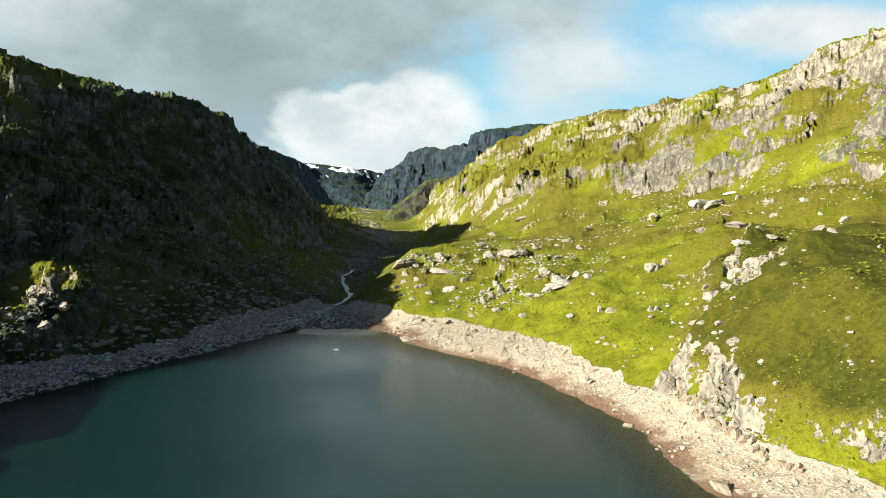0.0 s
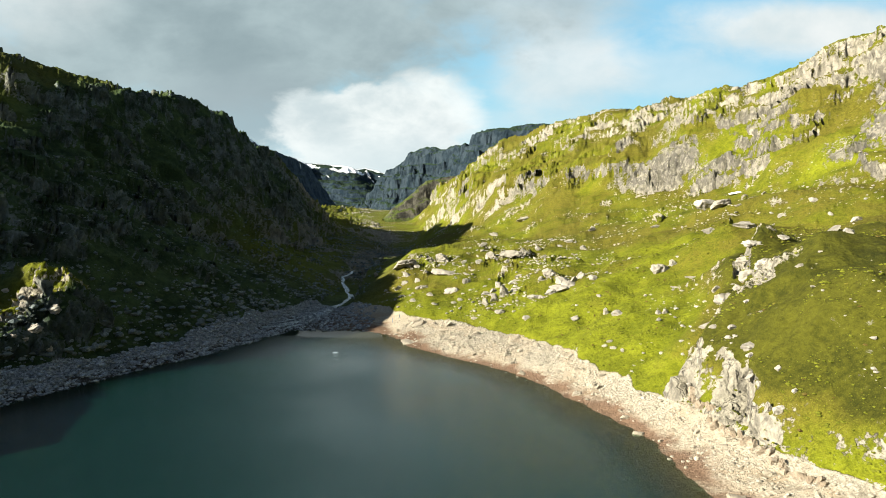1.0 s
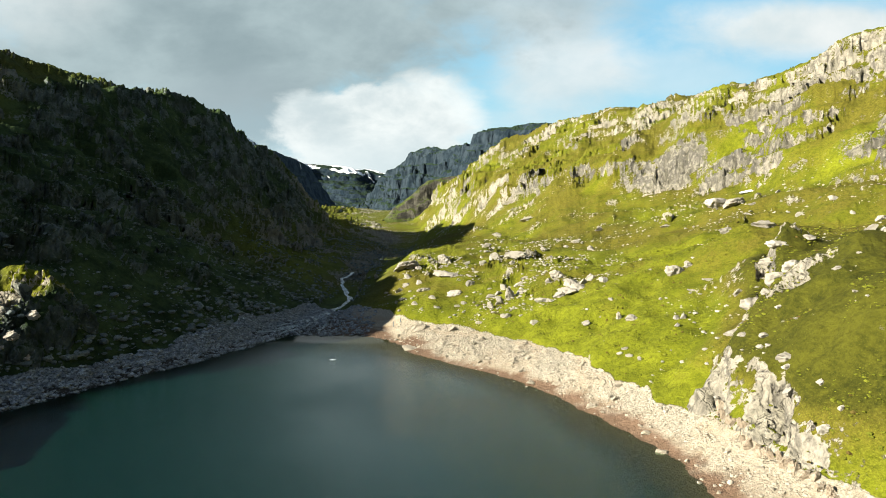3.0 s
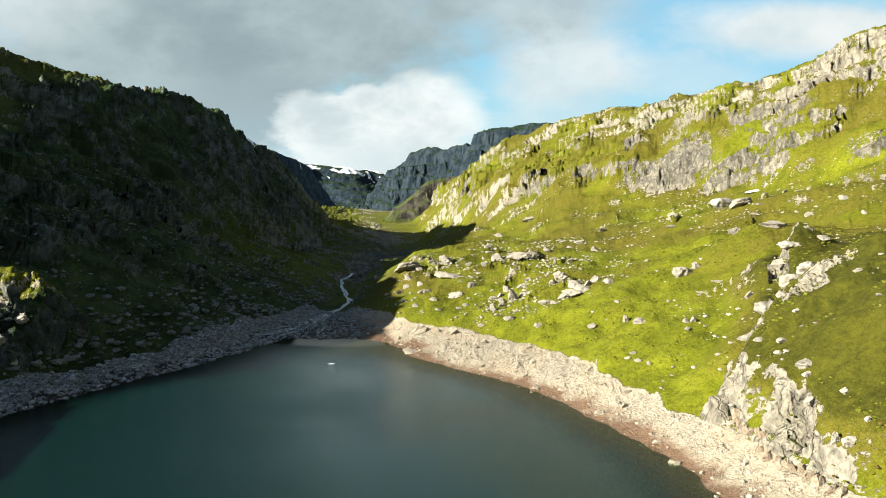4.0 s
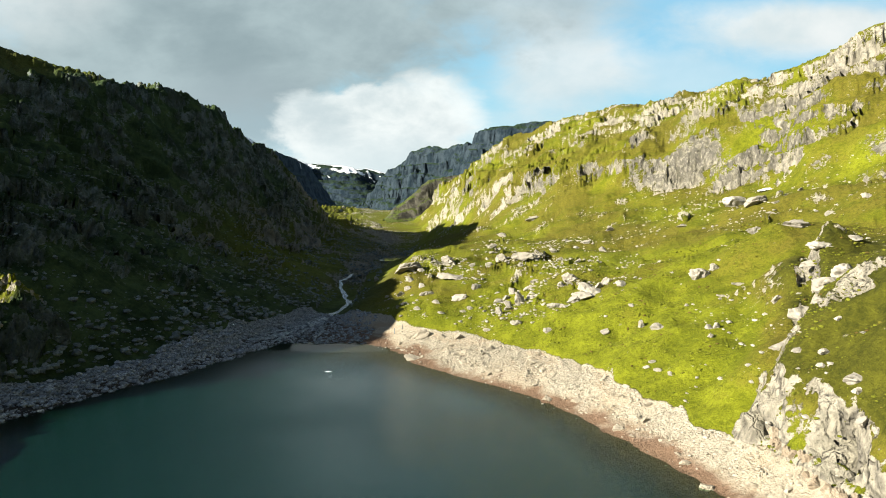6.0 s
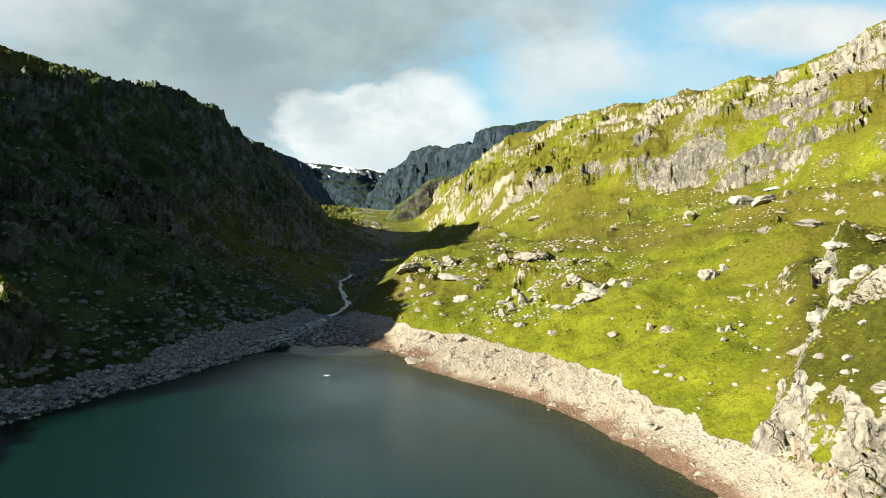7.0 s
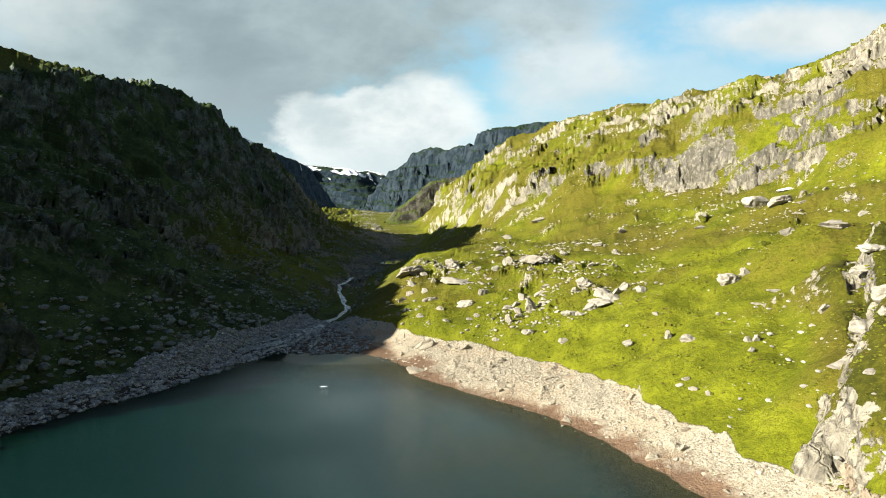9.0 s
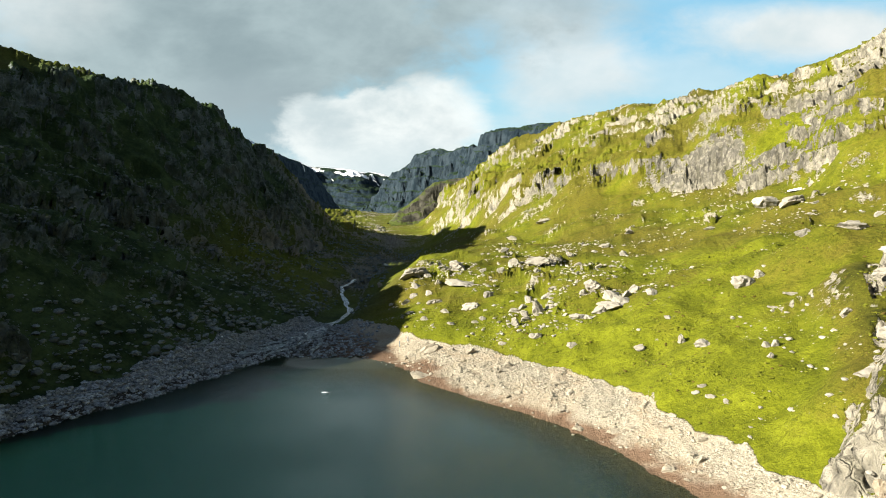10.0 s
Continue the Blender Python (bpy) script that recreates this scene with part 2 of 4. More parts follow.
    h1 = n.math("MULTIPLY", n.math("ADD", tuft, n.math("MULTIPLY", blade, 0.35)), n.mixf(is_rock, 0.9, 0.5))
    h2 = n.math("MULTIPLY", n.math("SUBTRACT", grain, n.math("MULTIPLY", streak, 1.2)), n.mixf(is_rock, 0.0, 1.6))
    h4 = n.math("MULTIPLY", speck, n.mixf(belt, 0.0, 0.7))
    h3 = n.math("MULTIPLY", n.math("SUBTRACT", 0.8, cob.outputs["Distance"]), n.mixf(belt, 0.0, 0.12))
    height = n.math("ADD", n.math("ADD", n.math("ADD", h1, h2), h3), h4)
    finish(n, col, 0.95, height, 0.9, 0.9, 0.08)
    return m


def boulder_material(name, pale, dark):
    m, n = material(name)
    p = n.add("ShaderNodeNewGeometry").outputs["Position"]
    info = n.add("ShaderNodeObjectInfo")
    grain = n.noise(p, 1.6, 6.0, 0.65)
    seam = n.noise(n.scaled(p, 0.5, 0.5, 1.6), 0.9, 4.0, 0.6, 0.6)
    col = n.mix(n.step(grain, 0.3, 0.75), dark, pale)
    isle = n.add("ShaderNodeNewGeometry").outputs["Random Per Island"]
    col = n.mix(n.math("ADD", n.math("MULTIPLY", info.outputs["Random"], 0.3), n.math("MULTIPLY", n.math("POWER", isle, 1.5), 0.65)), col, dark)
    col = n.mix(n.math("MULTIPLY", n.step(seam, 0.56, 0.70), 0.6), col, (0.092, 0.0805, 0.0632))
    finish(n, col, 0.85, grain, 0.25, 0.7, 0.25)
    return m


def far_material(name, rock_a, rock_b, grass, snow_line):
    m, n = material(name)
    geo = n.add("ShaderNodeNewGeometry")
    p = geo.outputs["Position"]
    nz = n.add("ShaderNodeSeparateXYZ")
    n.link(geo.outputs["Normal"], nz.inputs[0])
    pz = n.add("ShaderNodeSeparateXYZ")
    n.link(p, pz.inputs[0])
    broad, fine = n.noise(p, 0.010, 5.0, 0.6), n.noise(p, 0.06, 7.0, 0.7)
    streak = n.noise(n.scaled(p, 0.06, 0.06, 0.010, 0.3), 1.0, 6.0, 0.65)
    col = n.mix(n.step(n.math("ADD", n.math("MULTIPLY", streak, 0.55), n.math("MULTIPLY", fine, 0.45)), 0.42, 0.58), rock_a, rock_b)
    grassy = n.math("ADD", n.math("SUBTRACT", nz.outputs[2], 0.66), n.math("MULTIPLY", n.math("SUBTRACT", fine, 0.5), 0.9))
    col = n.mix(n.step(grassy, -0.04, 0.16), col, grass)
    if snow_line:
        low = n.math("SUBTRACT", pz.outputs[2], snow_line)
        lie = n.math("ADD", n.math("MULTIPLY", low, 0.010), n.math("MULTIPLY", n.math("SUBTRACT", broad, 0.5), 4.0))
        lie = n.math("ADD", lie, n.math("MULTIPLY", n.math("SUBTRACT", nz.outputs[2], 0.72), 1.2))
        col = n.mix(n.step(lie, 0.30, 0.42), col, (0.82, 0.84, 0.86))
    finish(n, col, 0.95, fine, 9.0, 0.9, 0.05)
    return m


def water_material():
    """Deep green-blue lake water with wind ripples; it clears towards the shallows."""
    m, n = material("lake_water")
    p = n.add("ShaderNodeNewGeometry").outputs["Position"]
    deep = n.add("ShaderNodeAttribute")
    deep.attribute_name = "depth"
    b = n.add("ShaderNodeBsdfPrincipled", Roughness=0.09, IOR=1.333)
    drift = n.noise(p, 0.012, 3.0, 0.5)
    # Light and dark sides of the wavelets, painted into the base colour.
    ripple_tone = n.noise(n.scaled(p, 1.0, 2.0, 1.0, 0.35), 1.1, 5.0, 0.75)
    swell = n.math("ADD", n.math("MULTIPLY", n.step(ripple_tone, 0.36, 0.64), 0.75), n.math("MULTIPLY", drift, 0.4))
    n.put(b.inputs["Base Color"], n.mix(swell, (0.0002, 0.0030, 0.0018), (0.0014, 0.0165, 0.0108)))
    b.inputs["Specular IOR Level"].default_value = 0.65
    wind = n.noise(n.scaled(p, 0.9, 1.7, 1.0, 0.35), 0.38, 4.0, 0.6, 0.3)
    chop = n.noise(n.scaled(p, 1.0, 1.4, 1.0, -0.2), 2.6, 4.0, 0.7)
    gust = n.noise(p, 0.02, 2.0, 0.5)
    hgt = n.math("ADD", n.math("MULTIPLY", wind, 0.7), n.math("MULTIPLY", chop, 1.0))
    k = n.add("ShaderNodeBump", Distance=0.35)
    place = n.add("ShaderNodeSeparateXYZ")
    n.link(p, place.inputs[0])
    lee = n.step(n.math("ADD", place.outputs[1], n.math("MULTIPLY", gust, 14.0)), 280.0, 286.0, 1.0, 0.02)
    n.link(n.math("MULTIPLY", n.step(gust, 0.3, 0.7, 0.17, 0.30), lee), k.inputs["Strength"])
    n.link(n.math("MULTIPLY", lee, 0.05), b.inputs["Roughness"])
    n.link(hgt, k.inputs["Height"])
    n.link(k.outputs[0], b.inputs["Normal"])
    clear = n.add("ShaderNodeBsdfTransparent")
    clear.inputs[0].default_value = (0.55, 0.66, 0.55, 1)
    mix = n.add("ShaderNodeMixShader")
    n.link(n.step(deep.outputs["Fac"], 0.0, 4.5, 0.25, 1.0), mix.inputs[0])
    n.link(clear.outputs[0], mix.inputs[1])
    n.link(b.outputs[0], mix.inputs[2])
    o = n.add("ShaderNodeOutputMaterial")
    n.link(mix.outputs[0], o.inputs[0])
    return m


def stream_material():
    m, n = material("stream_water")
    p = n.add("ShaderNodeNewGeometry").outputs["Position"]
    white_at = n.add("ShaderNodeAttribute")
    white_at.attribute_name = "foam"
    rush = n.noise(p, 0.8, 5.0, 0.7, 0.6)
    foam = n.step(n.math("ADD", rush, white_at.outputs["Fac"]), 0.74, 0.92)
    b = finish(n, n.mix(foam, (0.02, 0.045, 0.045), (0.75, 0.80, 0.80)), n.mixf(foam, 0.30, 0.7), rush, 0.3, 0.6, 0.5)
    return m


GROUND = ground_material()
ROCK = boulder_material("grey_rock", (0.3862, 0.3587, 0.2965), (0.2069, 0.1862, 0.1517))
BANK_ROCK = boulder_material("brown_bank_rock", (0.34, 0.30, 0.23), (0.15, 0.115, 0.078))
SHORE_ROCK = boulder_material("bleached_rock", (0.3848, 0.3499, 0.2838), (0.2235, 0.1933, 0.142))
# Rubble of the shaded shore, with shade and cool sky tint in its colour.
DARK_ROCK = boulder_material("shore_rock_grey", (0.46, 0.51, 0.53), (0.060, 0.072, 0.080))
# Far ridge and crag: cloud shadow and blue haze are painted into the rock.
FAR_SHADE = far_material("far_shaded_rock", (0.009, 0.016, 0.022), (0.028, 0.040, 0.050), (0.016, 0.029, 0.016), 0)
# Valley-head wall: its rock colour also carries cloud shade and a haze tint.
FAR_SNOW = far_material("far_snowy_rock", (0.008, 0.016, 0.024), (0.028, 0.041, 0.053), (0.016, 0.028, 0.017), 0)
# Distance haze is put into this paler, bluer rock colour.
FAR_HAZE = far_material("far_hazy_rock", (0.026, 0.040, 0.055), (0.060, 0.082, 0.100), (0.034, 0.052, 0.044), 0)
SPUR_ROCK = far_material("spur_rock", (0.030, 0.029, 0.024), (0.085, 0.080, 0.062), (0.055, 0.070, 0.016), 0)
WATER = water_material()
STREAM = stream_material()


def snow_material():
    m, n = material("old_snow")
    p = n.add("ShaderNodeNewGeometry").outputs["Position"]
    f = n.noise(p, 0.6, 4.0, 0.6)
    finish(n, n.mix(f, (0.70, 0.72, 0.74), (0.86, 0.87, 0.88)), 0.7, f, 0.2, 0.5, 0.3)
    return m


SNOW = snow_material()
# Copy of the grey rock with the western side's shade in its colour.
SCREE_ROCK = boulder_material("shade_scree", (0.30, 0.35, 0.345), (0.055, 0.070, 0.066))


# ---- noise on arrays ----
def lattice(ix, iy, seed):
    h = (ix * 374761393 + iy * 668265263 + seed * 974634721) & 0x7FFFFFFF
    h = ((h ^ (h >> 13)) * 1274126177) & 0x7FFFFFFF
    return ((h ^ (h >> 16)) & 0xFFFF) / 65535.0


def value_noise(x, y, seed):
    fx, fy = np.floor(x), np.floor(y)
    ix, iy = fx.astype(np.int64), fy.astype(np.int64)
    u, v = x - fx, y - fy
    u, v = u * u * u * (u * (u * 6 - 15) + 10), v * v * v * (v * (v * 6 - 15) + 10)
    a, b = lattice(ix, iy, seed), lattice(ix + 1, iy, seed)
    c, d = lattice(ix, iy + 1, seed), lattice(ix + 1, iy + 1, seed)
    return (a + (b - a) * u + (c - a) * v + (a - b - c + d) * u * v) * 2 - 1


def fbm(x, y, size, octaves, seed, gain=0.5):
    """Rolling noise, about -1 to 1, whose broadest swell is size metres."""
    total, amp, f = 0.0, 1.0, 1.0 / size
    for k in range(octaves):
        ca, sa = math.cos(0.6 * k + seed), math.sin(0.6 * k + seed)
        total = total + amp * value_noise((x * ca - y * sa) * f + 17.3 * k, (x * sa + y * ca) * f - 9.1 * k, seed * 31 + k)
        amp, f = amp * gain, f * 2.03
    return total


def crag(x, y, size, octaves, seed, gain=0.55):
    """Ridged noise, 0 to about 1: sharp ribs and hollows."""
    total, amp, f, norm = 0.0, 1.0, 1.0 / size, 0.0
    for k in range(octaves):
        ca, sa = math.cos(0.9 * k + seed), math.sin(0.9 * k + seed)
        total = total + amp * (1 - np.abs(value_noise((x * ca - y * sa) * f + 5.7 * k, (x * sa + y * ca) * f + 3.3 * k, seed * 57 + k)))
        norm, amp, f = norm + amp, amp * gain, f * 2.07
    return total / norm


def ramp(v, lo, hi):
    t = np.clip((v - lo) / (hi - lo), 0, 1)
    return t * t * (3 - 2 * t)


def blocks(x, y, size, seed):
    """Broken rock: the height of the nearest block, 0 to 1, and how far off the joint to the next one is."""
    gx, gy = x / size, y / size
    fx, fy = np.floor(gx).astype(np.int64), np.floor(gy).astype(np.int64)
    best, second, tall = np.full(x.shape, 9.0), np.full(x.shape, 9.0), np.zeros(x.shape)
    for i in (-1, 0, 1):
        for j in (-1, 0, 1):
            cx, cy = fx + i, fy + j
            d = np.hypot(cx + lattice(cx, cy, seed) - gx, cy + lattice(cx, cy, seed + 1) - gy)
            near = d < best
            second = np.where(near, best, np.minimum(second, d))
            tall = np.where(near, lattice(cx, cy, seed + 2), tall)
            best = np.where(near, d, best)
    return tall, second - best


# ---- the valley: lines along its length, from the western plateau to the eastern one ----
# distance up the valley of each station
UP = [-900, -400, 0, 115, 145, 190, 230, 250, 275, 300, 350, 400, 480, 600, 800, 1000, 1200, 1350, 1550, 2000]
LINES = {
    "west_plateau": ([-460, -460, -400, -385, -385, -388, -390, -391, -392, -380, -330, -305, -320, -390, -400, -420, -430, -440, -460, -520],
        [100, 80, 55, 60, 70, 90, 115, 126, 115, 118, 128, 155, 166, 170, 150, 105, 60, 69, 81, 102]),
    "west_crest": ([-300, -300, -240, -225, -225, -228, -230, -231, -232, -234, -236, -255, -247, -228, -240, -251, -258, -300, -340, -420],
        [80, 60, 40, 44, 40, 66, 97, 97, 93, 91, 98, 132, 150, 152, 134, 87, 60, 62, 74, 98]),
    "west_cliff_foot": ([-230, -230, -190, -178, -178, -182, -186, -188, -194, -203, -212, -214, -196, -188, -195, -215, -230, -260, -300, -380],
        [40, 36, 30, 34, 22, 26, 56, 66, 70, 72, 76, 80, 82, 72, 62, 55, 54, 59, 72, 96]),
    "west_slope": ([-180, -180, -160, -150, -148, -146, -148, -150, -149, -146, -148, -150, -150, -150, -160, -185, -205, -235, -270, -340],
        [25, 25, 20, 23, 14, 13, 33, 42, 43, 38, 38, 34, 34, 28, 35, 42, 51, 58, 71, 95]),
    "west_high_water": ([-170, -170, -155, -145, -142, -132, -112, -106, -99, -98, -81, -86, -102, -108, -125, -160, -185, -215, -250, -310],
        [8, 6.3, 6.3, 6.3, 6.3, 6.3, 6.3, 6.3, 6.3, 6.3, 5, 9, 17, 20, 30, 38, 48, 57, 70, 94]),
    "west_shore": ([-150, -150, -145, -136, -133, -113, -97, -91, -84, -92, -77, -79, -88, -84, -90, -130, -160, -200, -230, -280],
        [7, 0, 0, 0, 0, 0, 0, 0, 0, 1, 2.4, 4.8, 12.2, 15.5, 19.5, 37, 47, 56, 69, 93]),
    "bed_west": ([-110, -110, -105, -95, -92, -75, -68, -70, -70, -80, -73, -74, -85, -78, -76, -100, -130, -170, -200, -220],
        [6, -14, -14, -14, -12, -10, -6, -3.5, -1, 0.6, 1.6, 3.6, 11.5, 14.7, 18, 36, 47, 56, 69, 93]),
    "bed_east": ([0, 0, 0, 5, 5, -2, -18, -36, -43, -46, -69, -67, -81, -70, -68, -85, -115, -150, -170, -150],
        [6, -14, -14, -12, -10, -8, -5, -3, -0.9, 0.6, 1.6, 3.6, 11.5, 14.7, 18, 36, 47, 56, 69, 93]),
    "east_shore": ([60, 60, 42, 50, 49, 32, 14, -15, -28, -34, -66, -62, -77, -62, -60, -70, -98, -130, -150, -100],
        [7, 0, 0, 0, 0, 0, 0, 0, 0, 1.2, 2.4, 4.8, 12.4, 15.5, 20, 37, 48, 57, 70, 94]),
    "east_high_water": ([80, 80, 75, 70, 59, 46, 33, 26, 8, -26, -61, -57, -70, -50, -45, -60, -88, -115, -130, -80],
        [9, 6.3, 6.3, 6.3, 6.3, 6.3, 6.3, 6.3, 6.3, 6.3, 5, 10, 17, 19, 27, 39, 51, 60, 74, 96]),
    "east_bank": ([110, 110, 105, 100, 90, 68, 54, 48, 38, 14, -24, -38, -26, -20, -30, -50, -72, -95, -110, -50],
        [14, 14, 13, 12, 12, 15.5, 18, 18, 18, 16, 16, 23, 31, 32, 38, 48, 61, 72, 81, 100]),
    "east_meadow": ([170, 170, 165, 160, 150, 125, 108, 101, 95, 88, 80, 72, 58, 25, -10, -45, -60, -85, -100, 0],
        [36, 36, 35, 33, 31, 31, 33, 34, 35, 34, 35, 39, 40, 45, 50, 56, 70, 82, 89, 106]),
    "east_cliff_foot": ([280, 280, 265, 250, 245, 235, 228, 225, 222, 218, 207, 192, 172, 75, 0, -30, -35, -70, -85, 60],
        [60, 60, 62, 62, 63, 64, 66, 67, 68, 69, 72, 71, 78, 76, 70, 75, 85, 102, 99, 112]),
    "east_cliff_top": ([320, 320, 300, 282, 276, 270, 264, 262, 246, 242, 234, 216, 196, 99, 22, -6, 0, -45, -70, 120],
        [95, 95, 95, 95, 95, 96, 97, 98, 98, 98, 101, 98, 104, 105, 101, 120, 135, 129, 109, 118]),
    "east_crest": ([440, 440, 400, 385, 378, 370, 362, 357, 350, 343, 328, 300, 258, 270, 235, 92, 36, -14, -50, 200],
        [210, 210, 205, 205, 205, 207, 210, 211, 212, 213, 207, 190, 168, 180, 203, 192, 166, 136, 110, 126]),
    "east_plateau": ([760, 760, 720, 705, 698, 690, 682, 677, 670, 663, 648, 620, 578, 570, 535, 400, 330, 250, 200, 500],
        [240, 240, 235, 235, 235, 235, 235, 235, 235, 235, 230, 220, 205, 210, 215, 190, 172, 150, 130, 148]),
}
NAMES = list(LINES)
# how much bare rock each line carries, and how rough the land is there
BARE = [0.05, 0.13, 0.09, 0.05, 0.10, 0.4, 0.4, 0.4, 0.4, 0.00, 0.00, 0.02, 0.15, 0.17, 0.22, 0.30]
ROUGH = [0.5, 1.0, 1.0, 0.7, 0.35, 0.1, 0.05, 0.05, 0.1, 0.16, 0.3, 0.3, 0.6, 1.0, 1.0, 0.6]


def smooth_curve(values, sigma=13.0):
    """A station curve, sampled every 4 m and rounded off."""
    s = np.arange(-1000.0, 2101.0, 4.0)
    v = np.interp(s, UP, values)
    k = np.exp(-0.5 * (np.arange(-12, 13) * 4.0 / sigma) ** 2)
    return s, np.convolve(np.pad(v, 12, mode="edge"), k / k.sum(), mode="valid")


CURVES = [(smooth_curve(LINES[k][0]), smooth_curve(LINES[k][1])) for k in NAMES]


KNOLL_FOOT = [(62, 112), (58, 135), (55.5, 152), (53.5, 167), (57, 175), (69, 187), (82, 203), (94, 229), (111, 247)]


def east_knoll(x, y, z):
    """The grassy knoll over the eastern shore: how far it lifts the land z, and its bare rock along the lakeward edge."""
    lift, rib = np.zeros_like(x), np.zeros_like(x)
    on = (x > 25) & (x < 190) & (y > 60) & (y < 290)
    px, py, base = x[on], y[on], z[on]
    wx, wy = px + 1.6 * fbm(px, py, 13.0, 3, 91), py + 1.6 * fbm(px, py, 13.0, 3, 95)
    near, s, q, total, run = np.full(px.shape, 1e9), np.zeros(px.shape), np.zeros(px.shape), np.zeros(px.shape), 0.0
    for (ax, ay), (bx, by) in zip(KNOLL_FOOT, KNOLL_FOOT[1:]):
        length = math.hypot(bx - ax, by - ay)
        dx, dy = (bx - ax) / length, (by - ay) / length
        t = np.clip((wx - ax) * dx + (wy - ay) * dy, 0, length)
        d = np.hypot(wx - ax - t * dx, wy - ay - t * dy)
        inside = (wx - ax) * dy - (wy - ay) * dx > 0
        closer = d < near
        near = np.where(closer, d, near)
        q = np.where(closer, np.where(inside, d, -d), q)
        weight = (d + 3.0) ** -3.0
        s, total = s + weight * (run + t), total + weight
        run += length
    s = s / total
    # s runs along the edge from its near end, q into the knoll
    edge = np.interp(s, [0, 24, 41, 56, 64, 81, 101, 130, 150], [9, 14, 18.5, 19, 22, 28.5, 36, 46.5, 46])
    slope = np.interp(s, [0, 40, 85, 118], [0.75, 0.85, 0.85, 0.1])
    top = edge + slope * np.clip(q - 5.0, 0, 22)
    top = 48.5 - 2.2 * np.log1p(np.exp((48.5 - top) / 2.2))
    top = top + ramp(q, 6, 16) * 1.1 * fbm(px, py, 17.0, 3, 90)
    inner = np.maximum(top - base, 0) * ramp(q, -2.0, 7.0) * (1 - ramp(q, 45, 85)) * ramp(s, 0, 14)
    outer = np.maximum(edge - 3 - base, 0) * 0.55 * ramp(q, -15, 0) * ramp(s, 58, 72) * (1 - ramp(s, 140, 155))
    lift[on] = np.where(q > -2.0, np.maximum(inner, outer), outer)
    band = ramp(q, -1.5, 0.5) * (1 - ramp(q, np.interp(s, [20, 44, 62, 80, 100], [1.0, 4.5, 4.5, 3.5, 2.5]), np.interp(s, [20, 44, 62, 80, 100], [2.5, 8.5, 8.0, 6.5, 5])))
    face = 1 - ramp(np.hypot(px - 79.5, (py - 176.5) * 0.8), 5.0, 9.0)
    broken = fbm(px, py, 9.0, 4, 92)
    rib[on] = np.clip(np.maximum(band * ramp(broken - 0.15 * ramp(s, 66, 56), -0.75, -0.15), face * ramp(broken, -0.6, -0.1)), 0, 1) * ramp(s, 14, 30) * (1 - ramp(s, 138, 150))
    return lift, rib


def west_knoll(x, y):
    """A rocky knoll on the western shore: it climbs away from the near end of the lake and breaks off steeply behind."""
    dx, dy = x + 128.0, y - 211.0
    dx = dx + 3.0 * fbm(x, y, 11.0, 3, 93)
    along, across = dy * 0.95 + dx * 0.30, dx * 0.95 - dy * 0.30
    rise = np.interp(along, [-36, -26, -14, -4, 5, 12, 20], [0, 3.5, 8.5, 13.0, 15.0, 12.0, 0])
    side = np.where(across > 0, 1 - ramp(across, 0.0, 10.0), np.exp(-(across / 20.0) ** 2))
    return rise * side


